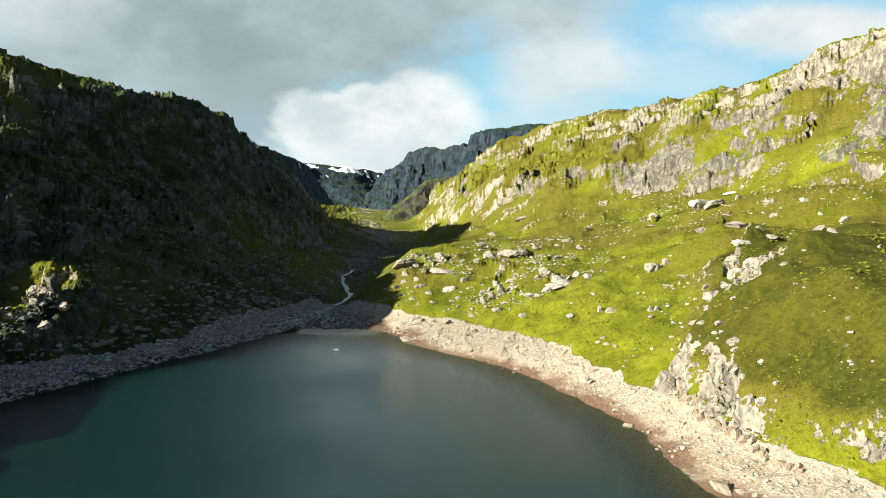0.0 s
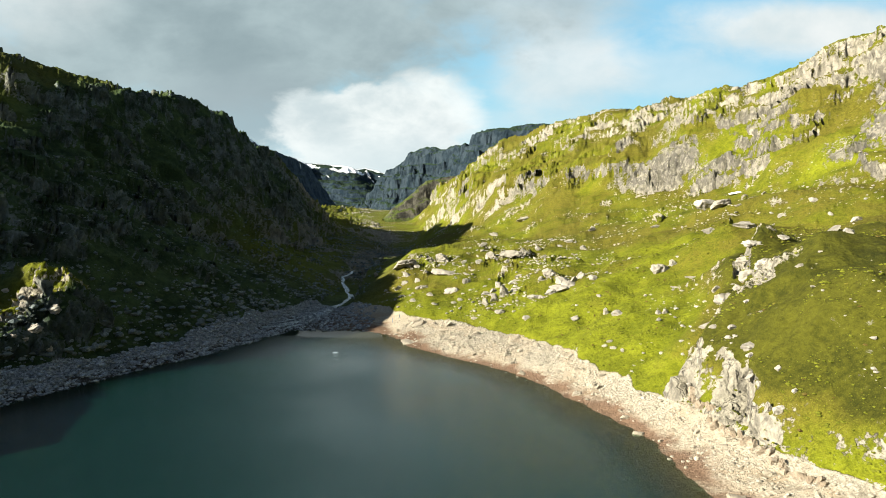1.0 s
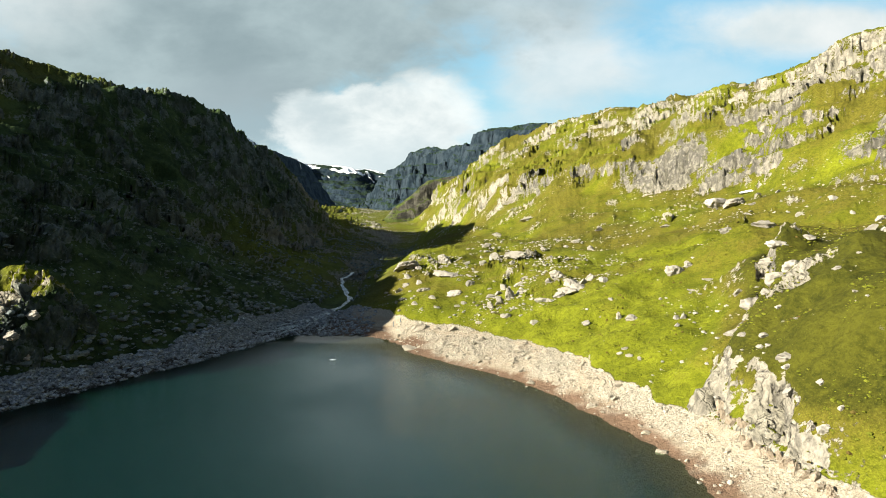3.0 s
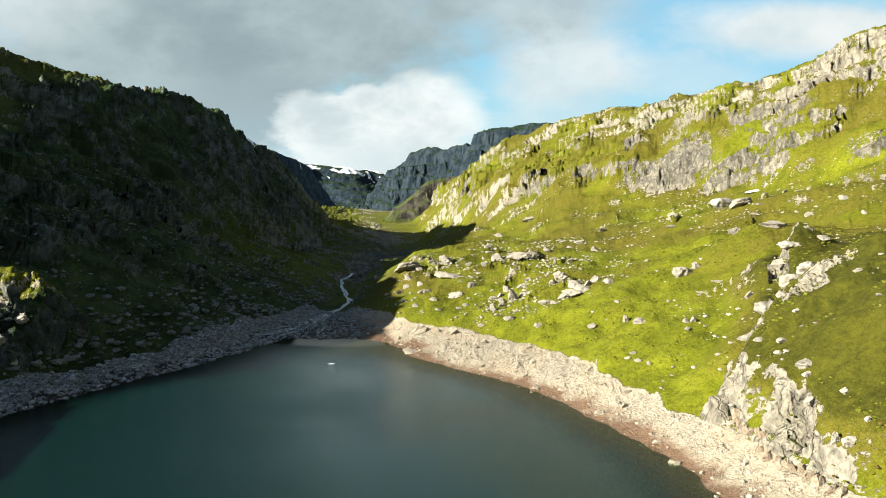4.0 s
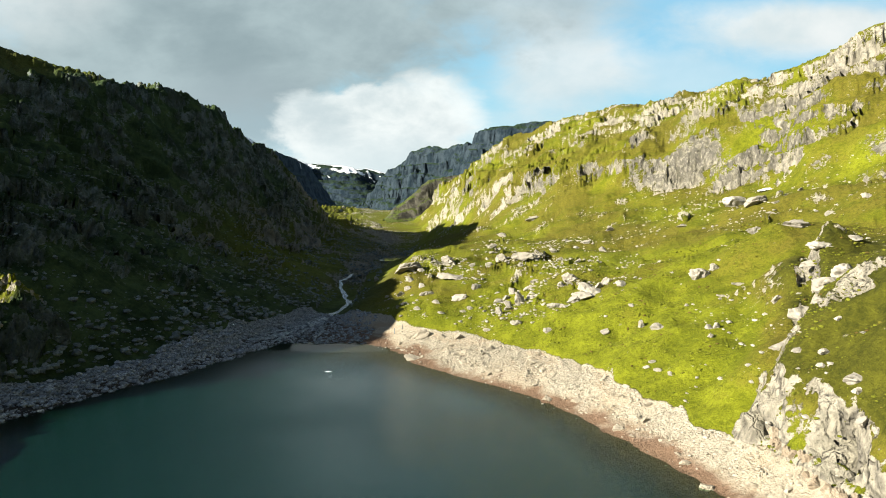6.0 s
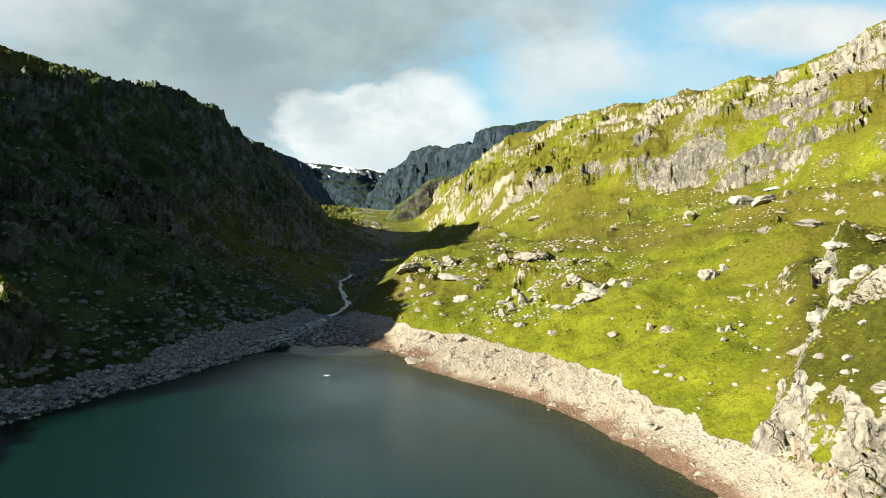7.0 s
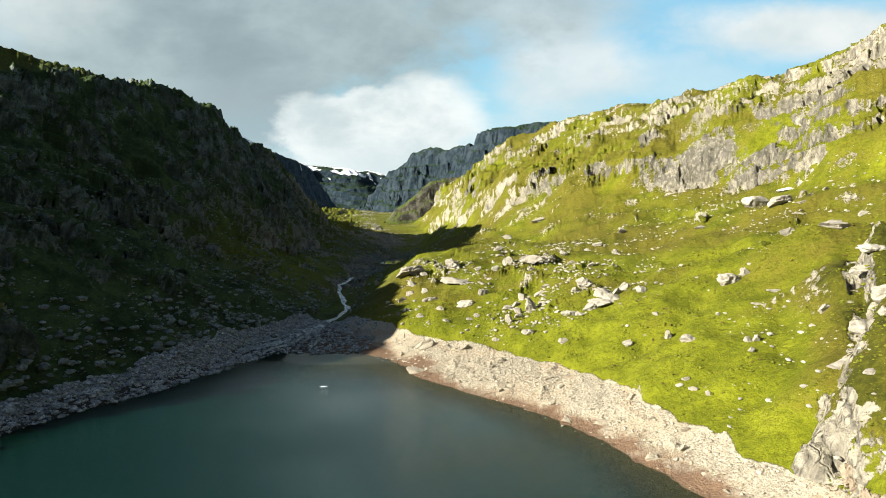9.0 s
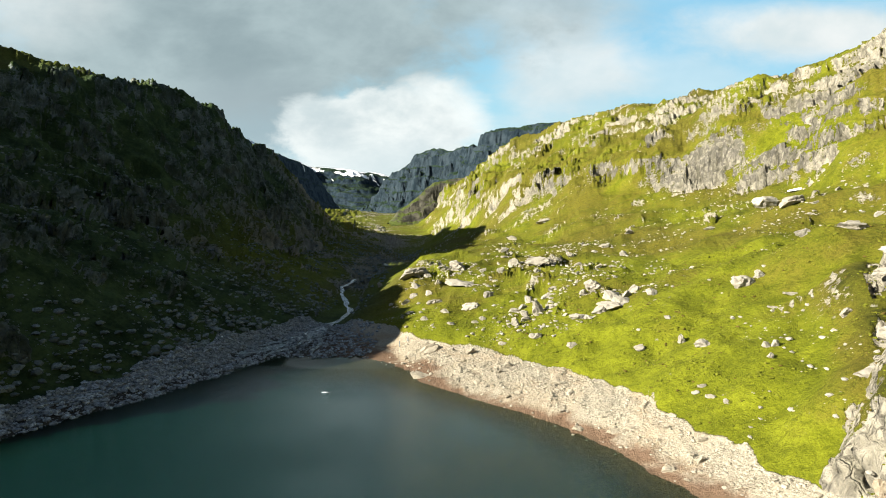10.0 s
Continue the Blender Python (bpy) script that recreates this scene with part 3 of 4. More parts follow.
def valley(x, y):
    """Height, bare rock, lushness, dry-belt share, painted western shade and cliff stain of the land at plan positions
    x, y (arrays).
    """
    wob = ramp(np.abs(x + 35) + 0.25 * np.abs(y - 200), 130, 330)
    px = x + fbm(x, y, 70.0, 3, 3) * (1.5 + 9 * wob)
    px = px + 9.0 * ramp(x, 60, 170) * fbm(x + 0.5 * y, y, 42.0, 3, 8)
    py = y + fbm(x, y, 80.0, 3, 7) * (2.0 + 14 * wob)
    xs = [np.interp(py, s, v) for (s, v), _ in CURVES]
    zs = [np.interp(py, s, v) for _, (s, v) in CURVES]
    z, u = zs[0].copy(), np.zeros_like(x)
    for k in range(len(xs) - 1):
        t = (px - xs[k]) / np.maximum(xs[k + 1] - xs[k], 0.5)
        here = t > 0
        tt = np.clip(t, 0, 1)
        z = np.where(here, zs[k] + (zs[k + 1] - zs[k]) * tt, z)
        u = np.where(here, k + tt, u)
    idx = np.arange(len(NAMES))
    bare, rough = np.interp(u, idx, BARE), np.interp(u, idx, ROUGH)
    z = z + 9.0 * np.exp(-((x - 118) / 27.0) ** 2 - ((y - 262) / 28.0) ** 2)
    hump, rib = east_knoll(x, y, z)
    z = z + hump
    wk = west_knoll(x, y) * ramp(z, 4.0, 11.0)
    z = z + wk * (1 + 0.8 * (crag(x, y, 10.0, 4, 94) - 0.68))
    # dry belt below the high-water mark
    edge = 6.1 + 0.85 * fbm(x, y, 13.0, 3, 21) - 0.9 * ramp(-x, 60, 110)
    belt = (1 - ramp(z, edge - 0.5, edge + 0.5)) * (1 - ramp(y + 0.4 * x, 316, 340))
    east = ramp(x, -40, 20)
    # broad relief
    z = z + rough * (5.5 * fbm(x, y, 75.0, 2, 11) + 3.0 * fbm(x, y, 27.0, 2, 12))
    ribs = 0.5 * crag(x, y, 38.0, 5, 14) + 0.5 * crag(x * 0.5, y * 1.6, 30.0, 5, 24)
    z = z + rough ** 1.5 * (ribs - 0.68) * np.where(x < -60, 13.0, 15.0)
    # slabs that dip up the valley on the western side, gullies between them
    left = 1 - ramp(x + 0.04 * y, -110, -70)
    d1, d2 = (x + 0.8 * y) * 0.78, (y - 0.8 * x) * 0.78
    z = z + left * ramp(rough, 0.3, 0.9) * ((crag(d1 * 0.28, d2, 30.0, 5, 44) - 0.70) * 17.0 + (crag(d1 * 0.3, d2, 9.0, 3, 45) - 0.68) * 4.0)
    knobs = left * ramp(rough, 0.25, 0.6) * ramp(fbm(x, y, 15.0, 3, 52), 0.30, 0.55)
    z = z + 2.6 * knobs
    # where the rock lies bare: ribs that climb the slope aslant
    u1, u2 = (x - y) * 0.707, (x + y) * 0.707
    turf = fbm(u1 * 0.75, u2, 17.0, 5, 28)
    bare = bare + (0.36 * turf + 0.12 * fbm(x, y, 70.0, 2, 30)) * ramp(rough, 0.05, 0.5) + 0.85 * np.clip(rib, 0, 1) 
    bare = bare + 0.30 * ramp(u, 13.0, 13.7) * ramp(y, 520, 660) - 0.10 * np.exp(-((u - 13.2) / 0.35) ** 2)
    z = z + ramp(y, 430, 620) * ramp(u, 11.8, 12.4) * (1 - ramp(u, 13.1, 13.8)) * (crag(x, y, 30.0, 5, 51) - 0.68) * 15.0
    # ledges and broken cliffs
    lm = ramp(rough, 0.5, 0.9) * ramp(fbm(x, y, 46.0, 3, 26), -0.35, 0.25) * np.where(x < -60, 0.55, np.interp(u, [11.5, 12.1, 13.0, 13.6, 15], [0.6, 1.0, 1.0, 0.55, 0.5]))
    for hs, swell, seed in ((15.0, 13.0, 17), (6.0, 6.0, 27)):
        q = (z + 0.10 * y + swell * fbm(x, y, 60.0, 4, seed)) / hs
        fr = q - np.floor(q)
        z = z + lm * hs * (ramp(fr, 0.34, 0.66) - fr) * 0.78
    small = crag(x + 3 * fbm(x, y, 9.0, 2, 15), y, 8.0, 4, 16)
    z = z + (small - 0.66) * (0.5 + 1.3 * rough * (0.35 + np.clip(bare, 0, 0.6)) + 0.9 * rib + (1.3 + 1.4 * (1 - ramp(x, -106, -94)) - 0.9 * np.exp(-((x + 62) / 34.0) ** 4)) * belt * ramp(z, -0.5, 2.5))
    rk = ramp(bare, 0.30, 0.55) * np.maximum(ramp(rough, 0.3, 0.7), rib) * (1 - belt)
    on = rk > 0.02
    wx, wy = x[on] + 1.5 * fbm(x[on], y[on], 6.0, 2, 33), y[on] + 1.5 * fbm(x[on], y[on], 6.0, 2, 34)
    tall, joint = blocks(wx * 0.8, wy, 8.0, 35)
    tall2, joint2 = blocks(wx, wy * 0.8, 2.1, 37)
    z[on] += rk[on] * np.where(rib[on] > 0.3, 0.7, 1.0) * (2.2 * (tall - 0.5) - 0.9 * (1 - ramp(joint, 0.0, 0.16)) + np.where(rib[on] > 0.3, 0.22, 1.0) * (0.8 * (tall2 - 0.5) - 0.4 * (1 - ramp(joint2, 0.0, 0.2))))
    # hummocks of the meadows
    meadow = (1 - belt) * (1 - ramp(rough, 0.4, 0.8)) * ramp(np.abs(u - 7.0), 1.8, 2.2)
    z = z + meadow * (1.2 * fbm(x, y, 13.0, 3, 19) + 1.6 * fbm(x, y, 34.0, 2, 20))
    spur = np.exp(-((x - 5) / 55.0) ** 2 - ((y - 370) / 75.0) ** 2)
    outcrop = ramp(crag(x, y, 36.0, 4, 23) + 0.07 * spur, 0.77, 0.93) * ramp(np.abs(u - 7.5), 2.0, 2.6)
    z = z + outcrop * meadow * (1.4 + 1.6 * spur)
    pool = ((x + 68) / 12.0) ** 2 + ((y - 650) / 62.0) ** 2
    z = np.where(pool < 1.6, np.minimum(z, 15.2 + 4.0 * np.maximum(pool - 0.8, 0)), z)
    on = (outcrop * meadow) > 0.05
    tall, joint = blocks(x[on], y[on] * 0.8, 3.6, 47)
    z[on] += (outcrop * meadow)[on] * (0.9 * (tall - 0.4) - 0.4 * (1 - ramp(joint, 0.0, 0.2)))
    bare = bare + 0.62 * outcrop * meadow + 0.36 * knobs + 0.40 * ramp(wk, 3, 10)
    # scree at the foot of the eastern cliffs and on the valley floor
    scree = np.exp(-((u - 11.6) / 0.28) ** 2) * ramp(fbm(x, y, 45.0, 2, 25), -0.1, 0.5)
    floor = ramp(y, 390, 520) * np.exp(-((u - 7.5) / 3.2) ** 4)
    floor = floor * (1 - 0.6 * ramp(y, 850, 1150))
    bare = bare + 0.30 * scree + floor * (0.40 + 0.30 * fbm(x, y, 60.0, 4, 29))
    bare = bare + 0.24 * np.exp(-((u - 10.3) / 0.9) ** 2) * ramp(y, 520, 640) * (1 - ramp(y, 900, 1100))
    bare = bare + np.exp(-((u - 4.0) / 1.5) ** 2) * ramp(y, 340, 460) * (0.30 + 0.30 * fbm(x, y, 30.0, 4, 50))
    lush = ramp(z, 45, 8) * east + 0.3 * (1 - east)
    stain = np.exp(-((u - 12.8) / 0.9) ** 4) * ramp(fbm(x, y, 50.0, 3, 49), -0.7, 0.05)
    # Shade painted over the western side, thinned on its sunlit rim and knoll.
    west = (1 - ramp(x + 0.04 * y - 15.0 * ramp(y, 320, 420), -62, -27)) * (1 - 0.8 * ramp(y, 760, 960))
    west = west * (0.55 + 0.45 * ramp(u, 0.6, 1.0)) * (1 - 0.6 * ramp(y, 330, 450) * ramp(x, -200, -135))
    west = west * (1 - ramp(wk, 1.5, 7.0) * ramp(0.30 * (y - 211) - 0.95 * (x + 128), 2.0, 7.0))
    lush = lush - 0.55 * spur * ramp(fbm(x, y, 20.0, 3, 66), -0.3, 0.4)
    bare = bare - 0.16 * ramp(hump, 3, 9) * (1 - ramp(rib, 0.0, 0.25))
    lush = lush - 0.15 * np.clip(hump - 1.5, 0, 11)
    return z, bare, lush, belt, west, stain


def height_at(x, y):
    return float(valley(np.array([float(x)]), np.array([float(y)]))[0][0])


# ---- helpers for things ----
def part(name, bm, mat, parent=None, label="", smooth=True):
    """Links a bmesh as one mesh object under a thing or a part."""
    me = bpy.data.meshes.new(name)
    bm.to_mesh(me)
    bm.free()
    me.materials.append(mat)
    if smooth:
        me.polygons.foreach_set("use_smooth", [True] * len(me.polygons))
    ob = new(name, me)
    if parent is not None:
        ob.parent = parent
    return tagged(ob, label)


def grid_mesh(name, co, rows, cols, mat, attrs=None, wrap=False, smooth=True):
    """A sheet of rows x cols points."""
    co = np.asarray(co, dtype=np.float32).reshape(-1, 3)
    i = np.arange(rows * cols).reshape(rows, cols)
    if wrap:
        i = np.concatenate([i, i[:, :1]], axis=1)
    quads = np.stack([i[:-1, :-1], i[:-1, 1:], i[1:, 1:], i[1:, :-1]], axis=-1).reshape(-1, 4)
    me = bpy.data.meshes.new(name)
    me.vertices.add(len(co))
    me.vertices.foreach_set("co", co.ravel())
    me.loops.add(quads.size)
    me.loops.foreach_set("vertex_index", quads.ravel().astype(np.int32))
    me.polygons.add(len(quads))
    me.polygons.foreach_set("loop_start", np.arange(0, quads.size, 4, dtype=np.int32))
    me.polygons.foreach_set("use_smooth", np.full(len(quads), smooth))
    me.update(calc_edges=True)
    for key, v in (attrs or {}).items():
        a = me.attributes.new(key, "FLOAT", "POINT")
        a.data.foreach_set("value", np.asarray(v, dtype=np.float32).ravel())
    me.materials.append(mat)
    return new(name, me)


# ---- ground ----
def facets(p, size, seed):
    """Jointed rock in three dimensions: the step of the nearest block, 0 to 1, and how far off the joint to the next one is."""
    g = p / size
    base = np.floor(g).astype(np.int64)
    best, second, tall = np.full(len(p), 9.0), np.full(len(p), 9.0), np.zeros(len(p))
    for k in range(27):
        c = base + np.array([k % 3 - 1, k // 3 % 3 - 1, k // 9 - 1])
        ix, iy = c[:, 0] + 7919 * c[:, 2], c[:, 1] + 10007 * c[:, 2]
        d = np.sqrt((c[:, 0] + lattice(ix, iy, seed) - g[:, 0]) ** 2 + (c[:, 1] + lattice(ix, iy, seed + 1) - g[:, 1]) ** 2
                    + (c[:, 2] + lattice(ix, iy, seed + 2) - g[:, 2]) ** 2)
        near = d < best
        second = np.where(near, best, np.minimum(second, d))
        tall = np.where(near, lattice(ix, iy, seed + 3), tall)
        best = np.where(near, d, best)
    return tall, second - best


def ground_rows(cx, cy, ang, count):
    """Distances of the rows of points along each bearing: close together where the land stands steep."""
    some = np.concatenate([ang[ang < 41][::9], ang[ang > 41]])
    far = np.concatenate([np.linspace(4, 145, 16)[:-1], np.geomspace(145, 4800, 620)])
    a, r = np.meshgrid(np.radians(some), far)
    z = valley((cx + r * np.sin(a)).ravel(), (cy + r * np.cos(a)).ravel())[0].reshape(r.shape)
    rise = np.abs(np.diff(np.arctan2(z - 48.0, np.maximum(r - 70.0, 30.0)), axis=0))
    step = np.diff(r, axis=0) / r[1:]
    m = np.hypot(rise, 0.16 * step) + 0.03 * step
    pad = np.pad(m, ((6, 6), (4, 4)), mode="edge")
    m = sum(pad[i:i + m.shape[0], j:j + m.shape[1]] for i in range(13) for j in range(9))
    run = np.concatenate([np.zeros((1, len(some))), np.cumsum(m, axis=0)]) / m.sum(axis=0)
    run = np.stack([np.interp(ang, some, row) for row in run])
    return np.stack([np.interp(np.linspace(0, 1, count), run[:, k], far) for k in range(len(ang))], axis=1)


def build_ground():
    cx, cy = 0.0, -40.0
    ang = np.concatenate([np.linspace(-40, 40, 1060), np.arange(43.5, 317, 2.5)])
    r = ground_rows(cx, cy, ang, 720)
    rows, cols = r.shape
    a = np.radians(ang)[None, :]
    x, y = (cx + r * np.sin(a)).ravel(), (cy + r * np.cos(a)).ravel()
    z, bare, lush, belt, west, stain = valley(x, y)
    co = np.stack([x, y, z], axis=1)
    # jointed blocks stand out of the bare faces
    g = co.reshape(rows, cols, 3)
    n = np.cross(np.gradient(g, axis=1), np.gradient(g, axis=0)).reshape(-1, 3)
    n = n / np.maximum(np.linalg.norm(n, axis=1, keepdims=True), 1e-9)
    n = n * np.sign(n[:, 2:3] + 1e-9)
    share = ramp(bare + (0.80 - n[:, 2]) * 1.3, 0.34, 0.74) * (1 - belt) * (1 - ramp(r.ravel(), 1500, 1900)) * (1 - 0.6 * ramp(x, -50, -20) * (1 - ramp(z, 40, 58)) * (1 - 0.7 * ramp(bare, 0.7, 0.9)))
    gap = np.zeros(len(x))
    on = share > 0.03
    q = co[on] + 2.2 * np.stack([fbm(x[on], y[on], 14.0, 3, 96), fbm(x[on], y[on], 14.0, 3, 97), fbm(x[on], y[on], 18.0, 3, 98)], axis=1)
    q = np.stack([q[:, 0] + 0.35 * q[:, 2], q[:, 1] - 0.25 * q[:, 2], 0.95 * q[:, 2] + 0.22 * q[:, 1]], axis=1)
    push = np.zeros(on.sum())
    for size, out, deep, seed in ((14.0, 4.6, 1.5, 101), (5.0, 2.0, 0.8, 111)):
        tall, joint = facets(q, size, seed)
        slit = 1 - ramp(joint, 0.0, 0.15)
        push += out * (tall - 0.5) - deep * slit
        gap[on] = np.maximum(gap[on], slit * (0.75 if size < 6 else 1.0))
    co[on] += n[on] * (push * share[on])[:, None]
    gap *= share
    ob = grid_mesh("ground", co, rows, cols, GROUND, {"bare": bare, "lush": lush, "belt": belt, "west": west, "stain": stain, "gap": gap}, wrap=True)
    return tagged(ob, "grassy mountain valley sides with bare grey rock and a bleached shore", "valley", kind="structure")


build_ground()


def build_lake():
    xs, ys = np.linspace(-190, 120, 156), np.concatenate([np.linspace(-900, 90, 30)[:-1], np.linspace(90, 315, 150)])
    x, y = np.meshgrid(xs, ys)
    z = valley(x.ravel(), y.ravel())[0]
    co = np.stack([x.ravel(), y.ravel(), np.zeros(x.size)], axis=1)
    ob = grid_mesh("water", co, len(ys), len(xs), WATER, {"depth": np.maximum(-z, 0)})
    tagged(ob, "dark green rippled water of a mountain lake", "lake", kind="structure")


build_lake()


# ---- far mountains ----
def mountain(label, crest, half, mat, seed, foot=20.0, blunt=0.0, snow=0.0, rugged=1.0, n_along=300, n_across=150):
    """A mountain lofted along its crest line, from west to east: steep fluted crags that run down into the valley floor."""
    c = np.array(crest, dtype=float)
    d = np.concatenate([[0], np.cumsum(np.hypot(*np.diff(c[:, :2], axis=0).T))])
    s = np.linspace(0, d[-1], n_along)
    k = np.exp(-0.5 * (np.arange(-4, 5) / 1.5) ** 2)
    k /= k.sum()
    cx, cy, cz = (np.convolve(np.pad(np.interp(s, d, c[:, i]), 4, mode="edge"), k, mode="valid") for i in range(3))
    soft = np.exp(-0.5 * (np.arange(-30, 31) / 12.0) ** 2)
    soft /= soft.sum()
    tx, ty = (np.convolve(np.pad(np.gradient(v), 30, mode="edge"), soft, mode="valid") for v in (cx, cy))
    ln = np.hypot(tx, ty)
    nx, ny = ty / ln, -tx / ln
    t = np.concatenate([np.linspace(-1, 0, n_across // 5)[:-1], np.linspace(0, 1, n_across)])
    big = np.clip((cz - foot) / 150, 0, 1)
    cz = cz + big * rugged * 5.0 * fbm(s, s * 0 + seed, 90.0, 5, seed + 7)
    T, S = np.meshgrid(t, np.arange(n_along))
    wide = half * (blunt + (1 - blunt) * np.clip((cz - foot) / (np.median(cz) - foot), 0.15, 1.2))[S]
    x, y = cx[S] + nx[S] * T * wide, cy[S] + ny[S] * T * wide
    v = 1 - np.abs(T)
    along = s[S]
    bend = 0.05 * fbm(along, T * wide, 120.0, 3, seed + 2)
    prof = np.interp(np.clip(v + bend * np.clip(v * 6, 0, 1) * np.clip((1 - v) * 8, 0, 1), 0, 1), [0, 0.22, 0.42, 0.60, 0.70, 0.86, 0.92, 1.0], [0, 0.10, 0.26, 0.58, 0.66, 0.93, 0.97, 1.0])
    amp = rugged * np.clip(v * 4, 0, 1) * big[S]
    z = foot + (cz[S] - foot) * prof
    inner = np.clip((1 - v) * 5, 0, 1)
    z = z + amp * inner * ((crag(x, y, 170.0, 5, seed) - 0.70) * 70.0 + (crag(x, y, 36.0, 5, seed + 3, 0.65) - 0.68) * 34.0)
    # flutes and gullies that run down the faces
    z = z + amp * inner * ((crag(along + 30 * fbm(x, y, 90.0, 3, seed + 4), T * wide * 0.30, 44.0, 5, seed + 6) - 0.68) * 34.0)
    for hs, part_of in ((38.0, 0.6), (15.0, 0.5)):
        q = (z + 0.6 * hs * fbm(x, y, 160.0, 4, seed + 5)) / hs
        fr = q - np.floor(q)
        z = z + amp * inner * hs * (ramp(fr, 0.3, 0.7) - fr) * part_of
    z = z + amp * fbm(x, y, 40.0, 5, seed + 1) * 4.0
    z = z - 140.0 * ramp(np.abs(T), 0.93, 1.0)
    co = np.stack([x.ravel(), y.ravel(), z.ravel()], axis=1)
    ob = grid_mesh("mountain", co, n_along, len(t), mat, {"bare": np.full(x.size, 0.30), "lush": np.zeros(x.size), "belt": np.zeros(x.size), "west": np.full(x.size, 0.25)})
    if snow:
        # drifts that lie in the hollows near the crest
        lie = 1.1 * fbm(x * 0.7, y * 2.5, 70.0, 5, seed + 9) + np.clip((z - snow) / 70.0, -2, 0.55) - 0.9 * np.abs(T) - 0.38
        i = np.arange(x.size).reshape(x.shape)
        quads = np.stack([i[:-1, :-1], i[:-1, 1:], i[1:, 1:], i[1:, :-1]], axis=-1)
        mask = (lie[:-1, :-1] > 0) & (lie[1:, 1:] > 0)
        for k in range(0, n_along - 1, 21):
            q = quads[k:k + 21][mask[k:k + 21]]
            if len(q) < 12:
                continue
            used, flat = np.unique(q, return_inverse=True)
            me = bpy.data.meshes.new("snowfield")
            me.from_pydata((co[used] + np.array([0, 0, 2.5])).tolist(), [], flat.reshape(-1, 4).tolist())
            me.materials.append(SNOW)
            drift = new("snowfield", me)
            drift.parent = ob
            tagged(drift, "white old snowfield")
    return tagged(ob, label, "mountain", kind="structure")


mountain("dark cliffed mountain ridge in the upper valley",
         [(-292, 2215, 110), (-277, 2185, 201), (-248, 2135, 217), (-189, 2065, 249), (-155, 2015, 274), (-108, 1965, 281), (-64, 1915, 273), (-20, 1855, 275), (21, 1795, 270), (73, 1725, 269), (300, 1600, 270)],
         150.0, FAR_SHADE, 41, 80.0, 0.5)
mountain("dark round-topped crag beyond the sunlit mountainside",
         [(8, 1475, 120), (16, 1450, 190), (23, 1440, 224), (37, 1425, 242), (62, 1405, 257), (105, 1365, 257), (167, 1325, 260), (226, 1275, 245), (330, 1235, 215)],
         130.0, FAR_SHADE, 43, 85.0, 0.6, 0.0, 0.7)
mountain("grassy spur with brown cliffs below the dark ridge",
         [(-158, 1283, 56), (-144, 1285, 68), (-139, 1295, 80), (-119, 1305, 95), (-93, 1320, 119), (-74, 1335, 137), (-45, 1345, 144), (-10, 1355, 149), (45, 1365, 165), (140, 1380, 170)],
         75.0, SPUR_ROCK, 59, 50.0, 0.5, 0.0, 0.6)
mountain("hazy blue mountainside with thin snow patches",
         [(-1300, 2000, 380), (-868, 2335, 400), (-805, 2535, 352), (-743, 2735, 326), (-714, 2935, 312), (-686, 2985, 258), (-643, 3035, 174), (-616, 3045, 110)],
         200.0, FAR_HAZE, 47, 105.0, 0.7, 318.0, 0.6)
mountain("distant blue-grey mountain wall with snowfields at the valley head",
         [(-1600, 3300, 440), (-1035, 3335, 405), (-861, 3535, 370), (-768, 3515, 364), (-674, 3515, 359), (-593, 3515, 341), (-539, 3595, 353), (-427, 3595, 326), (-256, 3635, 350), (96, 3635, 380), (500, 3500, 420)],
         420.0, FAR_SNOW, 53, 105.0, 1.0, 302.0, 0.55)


# ---- rocks ----
def rock_shape(seed, subdiv=2, cuts=11, rag=0.045):
    """A broken block: a ball cut by random planes into flat faces, its faces then slightly roughened. About 2 m across."""
    rng = np.random.RandomState(seed)
    bm = bmesh.new()
    bmesh.ops.create_icosphere(bm, subdivisions=2, radius=1.0)
    for k in range(cuts):
        d = rng.normal(size=3)
        d /= np.linalg.norm(d)
        cut = bmesh.ops.bisect_plane(bm, geom=bm.verts[:] + bm.edges[:] + bm.faces[:], plane_co=d * rng.uniform(0.42, 0.80), plane_no=d, clear_outer=True)
        rim = [e for e in cut["geom_cut"] if isinstance(e, bmesh.types.BMEdge)]
        bmesh.ops.edgeloop_fill(bm, edges=rim)
    bmesh.ops.triangulate(bm, faces=bm.faces[:])
    if subdiv > 1:
        bmesh.ops.subdivide_edges(bm, edges=[e for e in bm.edges if e.calc_length() > 0.35], cuts=1, use_grid_fill=True)
        bmesh.ops.triangulate(bm, faces=bm.faces[:])
    if subdiv > 1:
        bmesh.ops.subdivide_edges(bm, edges=[e for e in bm.edges if e.calc_length() > 0.22], cuts=1, use_grid_fill=True)
        bmesh.ops.triangulate(bm, faces=bm.faces[:])
    for v in bm.verts:
        p = v.co.copy()
        crack = max(0.0, 0.22 - abs(noise.noise(p * 1.7 + Vector((0, seed, 0))))) * 0.9
        v.co = p * (1 - crack + rag * 2.6 * noise.noise(p * 3.0 + Vector((seed, 0, 0))) + rag * 1.6 * noise.noise(p * 8.0))
    return bm


ROCKS = []
for k in range(12):
    bm = rock_shape(100 + k)
    me = bpy.data.meshes.new("boulder")
    bm.to_mesh(me)
    bm.free()
    ROCKS.append(me)
ROCK_KINDS = {}


